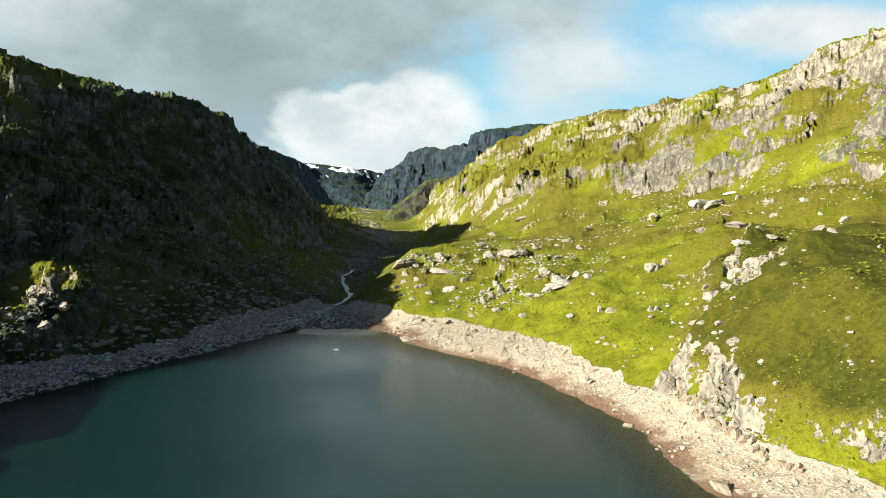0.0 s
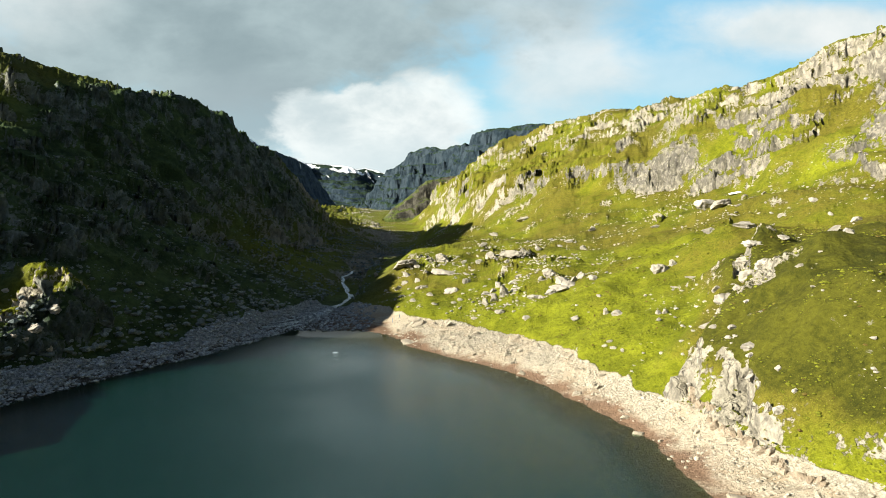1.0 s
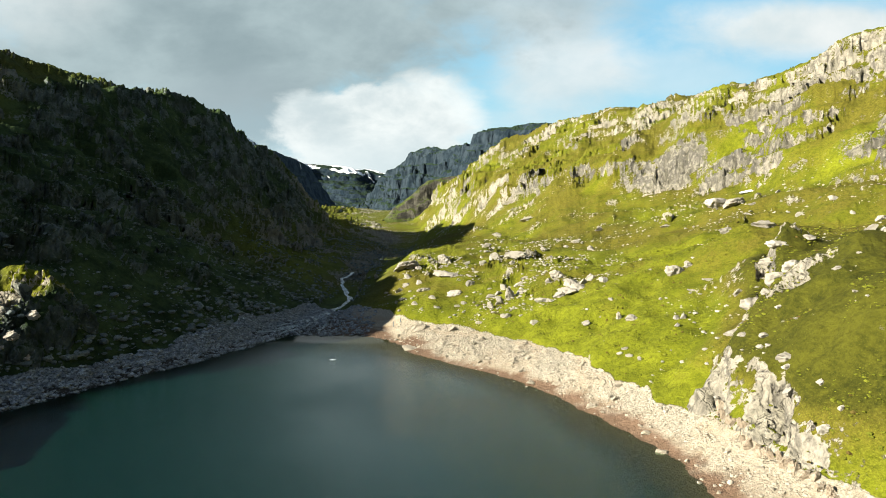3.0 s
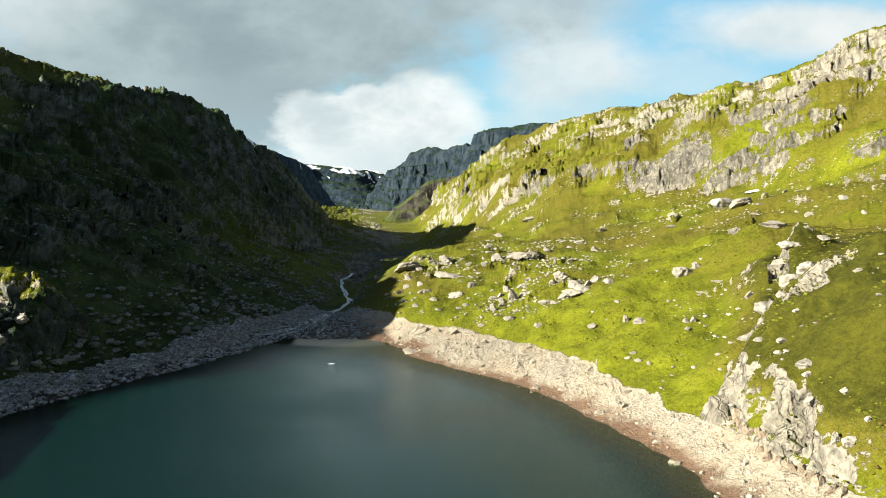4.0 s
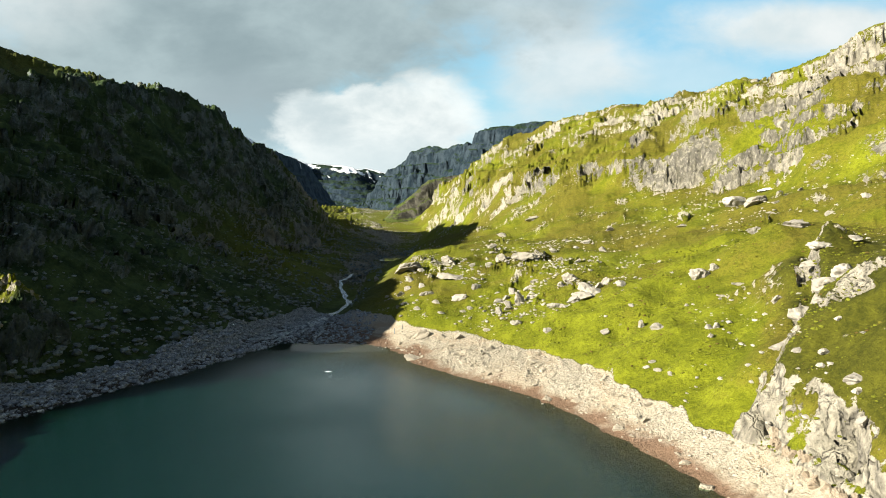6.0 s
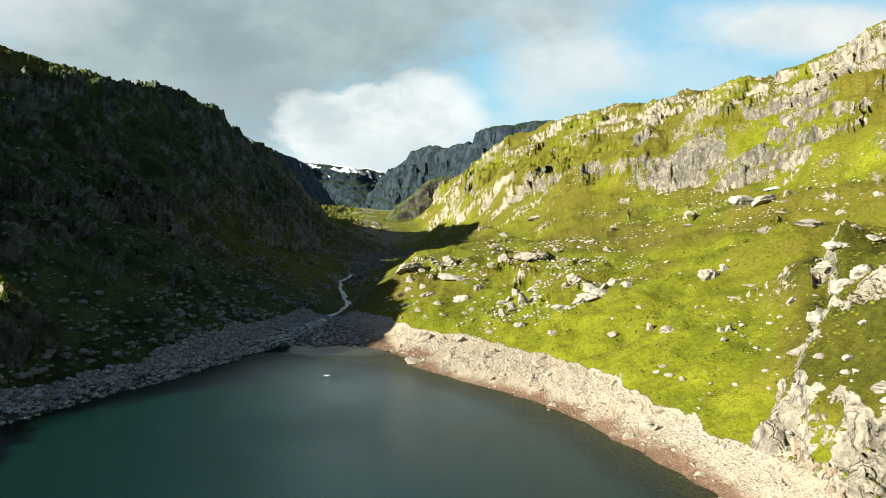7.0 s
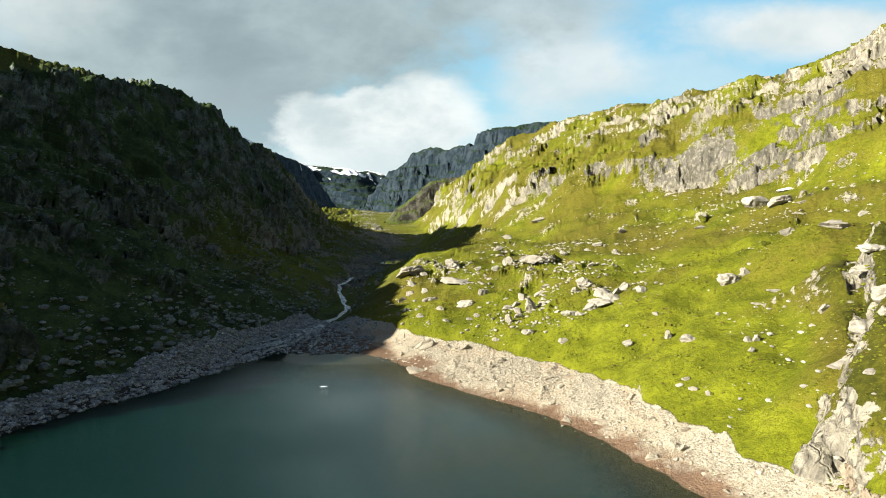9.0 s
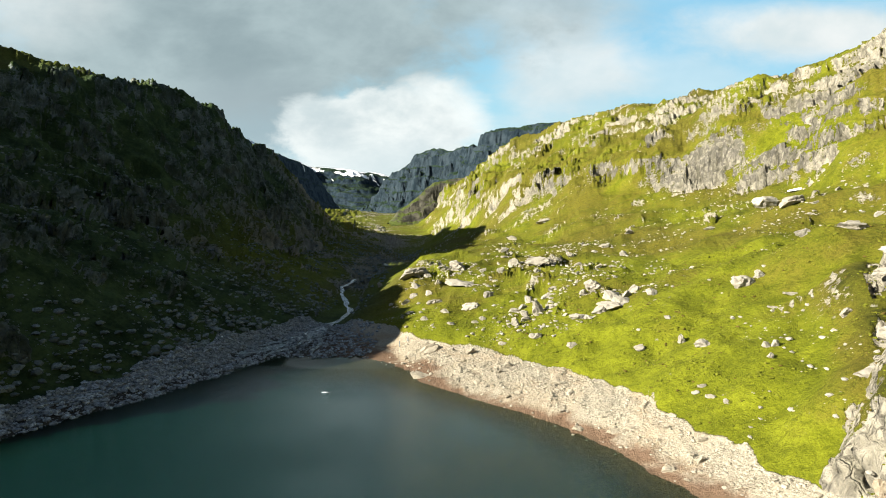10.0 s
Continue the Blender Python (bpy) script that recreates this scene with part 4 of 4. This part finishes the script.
def rock_data(k, mat):
    if (k, mat.name) not in ROCK_KINDS:
        me = ROCKS[k].copy()
        me.materials.append(mat)
        ROCK_KINDS[k, mat.name] = me
    return ROCK_KINDS[k, mat.name]


rock_rng = random.Random(7)


def boulder(x, y, wide, high, mat, label, group, name="boulder", lean=14.0, sink=0.36, z=None):
    """One boulder bedded in the ground at x, y, wide and high in metres."""
    z = height_at(x, y) if z is None else z
    ob = new(name, rock_data(rock_rng.randrange(len(ROCKS)), mat))
    deep = wide * rock_rng.uniform(0.6, 0.85)
    turn = Euler([radians(rock_rng.uniform(-lean, lean)), radians(rock_rng.uniform(-lean, lean)), radians(rock_rng.uniform(-25, 25))])
    up = high * 0.62
    ob.matrix_world = Matrix.LocRotScale((x, y, z + up * (1 - 2 * sink) * 0.75), turn, (wide * 0.66, deep * 0.66, up))
    return tagged(ob, label, "boulder", group)


SPUR = [
    (-34, 390, 12.8, 6.9), (-11, 393, 10.1, 6.3), (-10, 357, 12.0, 4.7), (3, 333, 4.1, 3.8), (-20, 337, 6.0, 2.4), (-5, 325, 8.7, 3.5),
    (10, 377, 4.7, 4.7), (17, 384, 4.8, 6.1), (28, 373, 10.6, 4.6), (18, 316, 3.9, 5.0), (15, 299, 3.7, 3.7), (11, 290, 3.6, 3.6),
    (20, 298, 3.7, 6.9), (17, 273, 2.4, 2.9), (-55, 420, 3.8, 3.8), (-35, 359, 4.5, 3.2), (-15, 319, 3.4, 2.3), (-23, 314, 2.8, 2.2),
    (-3, 303, 3.2, 2.1)]

SLABS = [
    (41, 303, 8.1, 4.9), (45, 291, 5.2, 5.7), (42, 281, 15.6, 5.5), (53, 295, 4.8, 4.2), (57, 284, 4.1, 2.6), (31, 280, 5.0, 3.5),
    (37, 301, 2.7, 2.7), (53, 254, 2.3, 1.8), (54, 228, 3.7, 2.5), (53, 242, 2.6, 3.5), (47, 205, 1.9, 1.7), (47, 210, 1.7, 1.3),
    (49, 201, 1.7, 1.3), (45, 209, 1.9, 1.0), (42, 245, 3.1, 2.6), (26, 260, 2.8, 2.8), (72, 383, 4.1, 2.8), (67, 407, 5.1, 2.9),
    (62, 210, 1.7, 1.6)]

MEADOW = [
    (80, 266, 6.6, 4.9), (85, 267, 3.5, 3.0), (112, 267, 9.0, 4.0), (102, 274, 5.2, 3.8), (94, 217, 6.2, 2.5), (147, 398, 15.0, 9.8),
    (140, 358, 10.2, 6.8), (27, 534, 6.6, 4.7), (54, 571, 13.2, 5.1), (111, 378, 5.6, 2.4), (86, 432, 5.5, 2.7), (86, 249, 3.7, 1.2),
    (78, 242, 3.1, 1.1), (161, 305, 4.3, 2.4), (159, 270, 3.9, 3.9), (102, 195, 2.3, 1.2)]

RIB = [
    (89, 196, 9.8, 4.9), (84, 195, 6.4, 4.9), (79, 186, 4.6, 3.9), (72, 183, 5.9, 4.5), (68, 183, 6.2, 5.9), (65, 181, 4.4, 4.4),
    (64, 173, 6.5, 6.2), (61, 172, 5.8, 6.8), (66, 169, 5.5, 6.5), (57, 167, 4.4, 6.3), (60, 164, 5.0, 5.6), (54, 162, 3.1, 3.1),
    (59, 154, 3.0, 3.9), (59, 149, 2.6, 2.9), (59, 142, 3.1, 2.5), (86, 204, 4.3, 3.1), (87, 211, 3.6, 2.8), (92, 217, 5.4, 2.5)]

KNOLL = [
    (81, 164, 1.7, 1.4), (105, 220, 3.4, 2.4), (64, 151, 3.7, 2.6), (63, 149, 1.9, 1.5), (65, 141, 1.4, 1.4), (62, 134, 2.6, 2.4),
    (61, 136, 2.1, 2.5), (65, 134, 1.1, 1.5), (62, 142, 1.4, 1.2), (70, 167, 1.7, 1.2), (62, 166, 2.2, 1.2), (65, 162, 2.4, 1.2),
    (87, 166, 1.0, 0.7), (78, 152, 1.9, 0.5), (82, 216, 3.3, 2.3), (64, 216, 1.7, 2.3), (66, 216, 1.7, 3.0)]

BEACH = [
    (-20, 289, 10.3, 6.7), (-21, 264, 6.2, 1.7), (-5, 278, 4.0, 2.5), (7, 261, 2.8, 1.9), (19, 240, 2.6, 1.7), (27, 209, 2.3, 1.5),
    (33, 188, 2.4, 1.7), (42, 158, 2.4, 1.5), (49, 120, 4.8, 3.1), (54, 139, 2.7, 1.4), (57, 126, 2.3, 1.3), (20, 214, 2.7, 1.5)]

WESTK = [
    (-129, 206, 5.6, 4.7), (-149, 229, 5.8, 3.4), (-130, 198, 5.5, 4.2), (-127, 198, 4.6, 3.7), (-131, 195, 3.3, 2.5), (-133, 193, 3.3, 2.1),
    (-150, 213, 3.2, 2.3), (-147, 240, 5.0, 2.0), (-135, 201, 3.0, 2.1)]

for x, y, w, h in SPUR:
    boulder(x, y, w, h, ROCK, "pale grey boulder bedded in the grassy spur", "boulders on the spur")


def outcrop(label, x, y):
    """An outcrop whose blocks belong together."""
    ob = new("rock_outcrop")
    ob.location = (x, y, height_at(x, y))
    return tagged(ob, label, "rock outcrop", "rock outcrops")


def block_of(owner, *args, **more):
    ob = boulder(*args, "", "", "rock_slab", **more)
    ob.parent = owner
    ob.matrix_parent_inverse = Matrix.Translation(-owner.location)
    for key in ("label", "category", "group"):
        if key in ob:
            del ob[key]
    return ob


tilted = outcrop("cluster of tilted pale rock slabs breaking through the meadow", 43, 290)
for x, y, w, h in SLABS[:7]:
    block_of(tilted, x, y, min(w, 7.5), h, ROCK, lean=24, sink=0.42)
for x, y, w, h in ((46.5, 283, 5.5, 4.2), (37.5, 279.5, 5.0, 3.6), (49, 288, 4.0, 3.6), (34.5, 277, 3.0, 2.4)):
    block_of(tilted, x, y, w, h, ROCK, lean=26, sink=0.42)
for x, y, w, h in SLABS[7:]:
    boulder(x, y, w, h, ROCK, "pale grey stone lying in the meadow", "stones in the meadow", lean=22)
for x, y, w, h in MEADOW:
    boulder(x, y, w, h, ROCK, "weathered grey boulder on the grassy slope", "boulders on the slope")
rock_rib = outcrop("bare pale rock rib on the lakeward edge of the knoll", 70, 185)
for x, y, w, h in RIB:
    if (x - 54.5) * 0.797 - (y - 168.0) * 0.604 < -7.0:
        continue
    if w < 5.4 or y < 175:
        continue
    block_of(rock_rib, x, y, min(w, 6.0), min(h, 5.0), ROCK, lean=20, sink=0.62)
bank = outcrop("brown upright rock bank between the shore and the grass", 60, 140)
for k in range(30):
    y = 160 - 1.45 * k + rock_rng.uniform(-0.5, 0.5)
    x = 54.6 + 0.0042 * (160 - y) ** 2 + rock_rng.uniform(-0.5, 0.5)
    block_of(bank, x, y, rock_rng.uniform(1.3, 2.4), rock_rng.uniform(1.6, 2.8), BANK_ROCK, lean=12, sink=0.48)
for x, y, w, h in KNOLL:
    boulder(x, y, w, h, ROCK, "pale stone in the rough grass of the knoll", "stones on the knoll")
for x, y, w, h in BEACH:
    boulder(x, y, min(w, 7.0), min(h, 5.0), SHORE_ROCK, "bleached boulder on the dry lake shore", "boulders on the shore")
for x, y, w, h in [r for r in WESTK if r[1] < 216]:
    boulder(x, y, w * 0.8, h * 0.7, ROCK, "sunlit grey rock on the western knoll", "rocks on the western knoll", sink=0.5)



def strew(count, x0, x1, y0, y1, keep, sizes, mat, label, group):
    """Loose boulders at random over a stretch of land."""
    rng = np.random.RandomState(count)
    x, y = rng.uniform(x0, x1, count * 30), rng.uniform(y0, y1, count * 30)
    z, bare, lush, belt, west, stain = valley(x, y)
    for i in np.nonzero(keep(x, y, z, belt))[0][:count]:
        size = sizes[0] + (sizes[1] - sizes[0]) * rock_rng.random() ** 2.5
        boulder(x[i], y[i], size, size * rock_rng.uniform(0.5, 0.8), mat, label, group, lean=30, z=z[i])


strew(110, -30, 75, 112, 290, lambda x, y, z, belt: (belt > 0.6) & (z > 0.2), (0.8, 2.2), SHORE_ROCK,
      "bleached block among the shore rubble", "loose shore boulders")
strew(65, -35, 200, 120, 480, lambda x, y, z, belt: (belt < 0.1) & (z > 8) & (z < 70) & (fbm(x, y, 60.0, 2, 78) > 0.15), (1.2, 4.0), ROCK,
      "pale stone lying in the meadow grass", "loose meadow stones")


strew(90, -42, 62, 285, 425, lambda x, y, z, belt: (belt < 0.1) & (z > 8) & (fbm(x, y, 24.0, 3, 79) > 0.0), (1.0, 4.6), ROCK,
      "pale rock breaking through the turf of the spur", "loose rocks on the spur")


def stones(name, label, count, x0, x1, y0, y1, small, large, mat, keep, seed, sort="stones"):
    """A loose scatter of small angular stones, joined into one object."""
    rng = np.random.RandomState(seed)
    x, y = rng.uniform(x0, x1, count * 12), rng.uniform(y0, y1, count * 12)
    z, bare, lush, belt, west, stain = valley(x, y)
    ok = np.nonzero(keep(x, y, z, belt, rng))[0][:count]
    x, y, z = x[ok], y[ok], z[ok]
    n = len(ok)
    bm = bmesh.new()
    bmesh.ops.create_icosphere(bm, subdivisions=1, radius=1.0)
    base = np.array([v.co[:] for v in bm.verts])
    tri = np.array([[v.index for v in f.verts] for f in bm.faces])
    bm.free()
    size = small + (large - small) * rng.random_sample(n) ** 4.0
    q = rng.normal(size=(n, 3, 3))
    q, _ = np.linalg.qr(q)
    warp = base[None] * rng.uniform(0.60, 1.20, (n, len(base), 1))
    pts = np.einsum("nij,nkj->nki", q, warp) * (size / 2)[:, None, None] * np.array([1.0, 1.0, 0.55])
    pts[:, :, 0] += x[:, None]
    pts[:, :, 1] += y[:, None]
    pts[:, :, 2] += (z + size * 0.12)[:, None]
    faces = (tri[None] + (np.arange(n) * len(base))[:, None, None]).reshape(-1, 3)
    me = bpy.data.meshes.new(name)
    me.vertices.add(n * len(base))
    me.vertices.foreach_set("co", pts.astype(np.float32).ravel())
    me.loops.add(faces.size)
    me.loops.foreach_set("vertex_index", faces.ravel().astype(np.int32))
    me.polygons.add(len(faces))
    me.polygons.foreach_set("loop_start", np.arange(0, faces.size, 3, dtype=np.int32))
    me.polygons.foreach_set("use_smooth", np.zeros(len(faces), dtype=bool))
    me.update(calc_edges=True)
    me.materials.append(mat)
    return tagged(new(name, me), label, sort, kind="stuff")


stones("shore_rubble", "bleached angular rubble on the dry eastern shore", 6000, -42, 85, 100, 300, 0.15, 1.2, SHORE_ROCK,
       lambda x, y, z, belt, rng: (belt > 0.5) & (z > -0.3) & (rng.random_sample(len(x)) < 0.05 + 0.95 * ramp(z, 1.2, 3.4)), 1)
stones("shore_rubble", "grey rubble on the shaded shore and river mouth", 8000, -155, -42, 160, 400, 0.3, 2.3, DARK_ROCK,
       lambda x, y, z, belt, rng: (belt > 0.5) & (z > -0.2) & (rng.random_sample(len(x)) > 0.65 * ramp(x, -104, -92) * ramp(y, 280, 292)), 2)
stones("meadow_stones", "pale stones strewn through the grass", 4200, -50, 280, 105, 620, 0.3, 2.0, ROCK,
       lambda x, y, z, belt, rng: (belt < 0.2) & (z > 6) & (z < 95) & (fbm(x, y, 22.0, 4, 61) + 0.004 * (z - 30) > 0.38), 3)
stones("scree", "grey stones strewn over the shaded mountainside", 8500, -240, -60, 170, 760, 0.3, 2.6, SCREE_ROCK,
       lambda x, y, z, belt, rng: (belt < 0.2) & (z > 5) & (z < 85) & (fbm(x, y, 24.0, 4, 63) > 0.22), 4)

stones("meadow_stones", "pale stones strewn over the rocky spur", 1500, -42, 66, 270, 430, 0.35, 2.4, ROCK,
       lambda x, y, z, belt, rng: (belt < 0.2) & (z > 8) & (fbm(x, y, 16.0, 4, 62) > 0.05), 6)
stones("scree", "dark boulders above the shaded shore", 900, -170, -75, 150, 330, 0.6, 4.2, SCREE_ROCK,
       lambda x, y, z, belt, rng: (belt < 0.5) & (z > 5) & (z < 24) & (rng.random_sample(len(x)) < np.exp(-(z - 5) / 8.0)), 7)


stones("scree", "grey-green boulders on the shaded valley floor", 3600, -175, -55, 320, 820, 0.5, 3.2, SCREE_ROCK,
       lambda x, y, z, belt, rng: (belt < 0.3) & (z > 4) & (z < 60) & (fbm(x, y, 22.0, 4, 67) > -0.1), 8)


def heath_material():
    m, n = material("heath_cushion")
    geo = n.add("ShaderNodeNewGeometry")
    p = geo.outputs["Position"]
    isle = geo.outputs["Random Per Island"]
    leaf = n.noise(p, 3.5, 4.0, 0.7)
    col = n.mix(isle, (0.0776, 0.0851, 0.0086), (0.1437, 0.1506, 0.0172))
    col = n.mix(n.step(isle, 0.80, 0.95), col, (0.0862, 0.0603, 0.0172))
    col = n.mix(n.math("MULTIPLY", n.step(leaf, 0.50, 0.35), 0.3), col, (0.0345, 0.0402, 0.0057))
    finish(n, col, 0.95, leaf, 0.3, 0.8, 0.05)
    return m


stones("heath_cushions", "low cushions of grass and heather on the sunny slopes", 11000, -45, 150, 105, 330, 0.3, 1.3, heath_material(),
       lambda x, y, z, belt, rng: (belt < 0.05) & (z > 7) & (fbm(x, y, 14.0, 3, 65) > -0.1), 5, "heath")

# ---- running water ----
def strip(name, label, xs, ys, ws, mat, foam, lift=0.12):
    d = np.concatenate([[0], np.cumsum(np.hypot(np.diff(xs), np.diff(ys)))])
    s = np.arange(0, d[-1], 1.2)
    x, y, w = np.interp(s, d, xs), np.interp(s, d, ys), np.interp(s, d, ws)
    x = x + 2.0 * fbm(s, s * 0, 22.0, 2, 71)
    tx, ty = np.gradient(x), np.gradient(y)
    ln = np.hypot(tx, ty)
    t = np.linspace(-1, 1, 9)
    wob = 1 + 0.45 * fbm(s, s * 0 + 5, 9.0, 2, 72)
    X = x[:, None] + (ty / ln * w * wob)[:, None] * t / 2
    Y = y[:, None] - (tx / ln * w * wob)[:, None] * t / 2
    Z = valley(X.ravel(), Y.ravel())[0].reshape(X.shape)
    Z = 0.6 * Z + 0.4 * Z.mean(axis=1, keepdims=True) + lift + 0.08 * fbm(X, Y, 1.5, 2, 73)
    f = np.interp(s, d, foam)[:, None] + 0 * X
    ob = grid_mesh(name, np.stack([X, Y, Z], axis=-1), len(s), 9, mat, {"foam": f})
    return tagged(ob, label, "stream", kind="structure")


strip("stream", "white mountain stream tumbling over rocks into the lake",
      [-88, -84, -77, -72, -67, -66, -72, -80, -84, -82], [288, 297, 322, 345, 368, 385, 412, 436, 456, 495],
      [5, 5, 4.2, 4.4, 3.4, 2.6, 2.4, 2.2, 2.0, 1.6], STREAM, [0.16, 0.22, 0.24, 0.25, 0.25, 0.27, 0.32, 0.30, 0.26, 0.28])
strip("stream", "side branch of the stream over the river gravel",
      [-62, -66, -70, -71], [296, 314, 334, 348], [1.2, 1.6, 1.8, 2], STREAM, [0.1, 0.16, 0.2, 0.26])
strip("stream", "shallow thread of the stream over the river gravel",
      [-96, -89, -82, -76], [290, 303, 318, 330], [1.5, 2.4, 2.6, 2], STREAM, [0.24, 0.2, 0.24, 0.24])
strip("stream", "shallow thread of the stream over the river gravel",
      [-78, -76, -73, -71], [291, 304, 324, 342], [1.6, 2.2, 2.2, 2], STREAM, [0.14, 0.2, 0.22, 0.24])


def pond():
    bm = bmesh.new()
    ring = []
    for k in range(40):
        a = 2 * math.pi * k / 40
        r = 1 + 0.25 * noise.noise(Vector((math.cos(a) * 1.5, math.sin(a) * 1.5, 4.0)))
        ring.append(bm.verts.new((-68 + 14 * r * math.cos(a), 650 + 70 * r * math.sin(a), 15.7)))
    bm.faces.new(ring)
    ob = part("pond", bm, WATER)
    a = ob.data.attributes.new("depth", "FLOAT", "POINT")
    a.data.foreach_set("value", [3.0] * len(ob.data.vertices))
    return tagged(ob, "small still pool on the upper valley floor", "pond", kind="structure")


pond()


def snow_patch(x, y, long, broad, label, turn=0.0):
    """A thin lens of old snow that follows the ground."""
    a, r = np.meshgrid(np.linspace(0, 2 * math.pi, 40, endpoint=False), np.linspace(0, 1, 8))
    rim = 1 + 0.35 * fbm(np.cos(a) * 2 + x, np.sin(a) * 2 + y, 1.0, 2, 81)
    u, v = r * rim * np.cos(a) * long / 2, r * rim * np.sin(a) * broad / 2
    X, Y = x + u * math.cos(turn) - v * math.sin(turn), y + u * math.sin(turn) + v * math.cos(turn)
    Z = valley(X.ravel(), Y.ravel())[0].reshape(X.shape)
    fall = np.polyfit(X.ravel(), Z.ravel(), 1)
    Z = Z.mean() + 0.4 * (np.polyval(fall, X) - Z.mean()) + 0.2 * (Z - np.polyval(fall, X)) + 1.0 * (1 - r ** 2) - 0.3
    ob = grid_mesh("snow_patch", np.stack([X, Y, Z], axis=-1), 8, 40, SNOW, wrap=True)
    return tagged(ob, label, "snow", "snow patches")


snow_patch(180.5, 434, 12, 6, "old snow patch lying under the eastern cliffs", 0.3)


def ice_floe():
    bm = rock_shape(300, 2)
    bmesh.ops.scale(bm, vec=(1.6, 0.7, 0.16), verts=bm.verts)
    ob = part("ice_floe", bm, SNOW, smooth=False)
    ob.location = (-46.8, 244.0, 0.06)
    return tagged(ob, "small white floe drifting on the lake", "ice floe")


ice_floe()


# ---- two small posts at the river mouth ----
def marker_post(x, y, tall):
    bm = bmesh.new()
    bmesh.ops.create_cone(bm, cap_ends=True, segments=8, radius1=0.24, radius2=0.16, depth=tall)
    bmesh.ops.bevel(bm, geom=[e for e in bm.edges if abs(e.verts[0].co.z - e.verts[1].co.z) < 0.01 and e.verts[0].co.z > 0], offset=0.05, segments=1, affect="EDGES")
    for v in bm.verts:
        v.co.x += 0.05 * noise.noise(v.co * 1.5)
    ob = part("marker_post", bm, DARK_ROCK, smooth=False)
    ob.location = (x, y, height_at(x, y) + tall / 2 - 0.2)
    return tagged(ob, "weathered grey post standing on the gravel shore", "post", "posts on the shore")


marker_post(-31.5, 301.0, 2.6)
marker_post(-28.5, 302.5, 2.2)
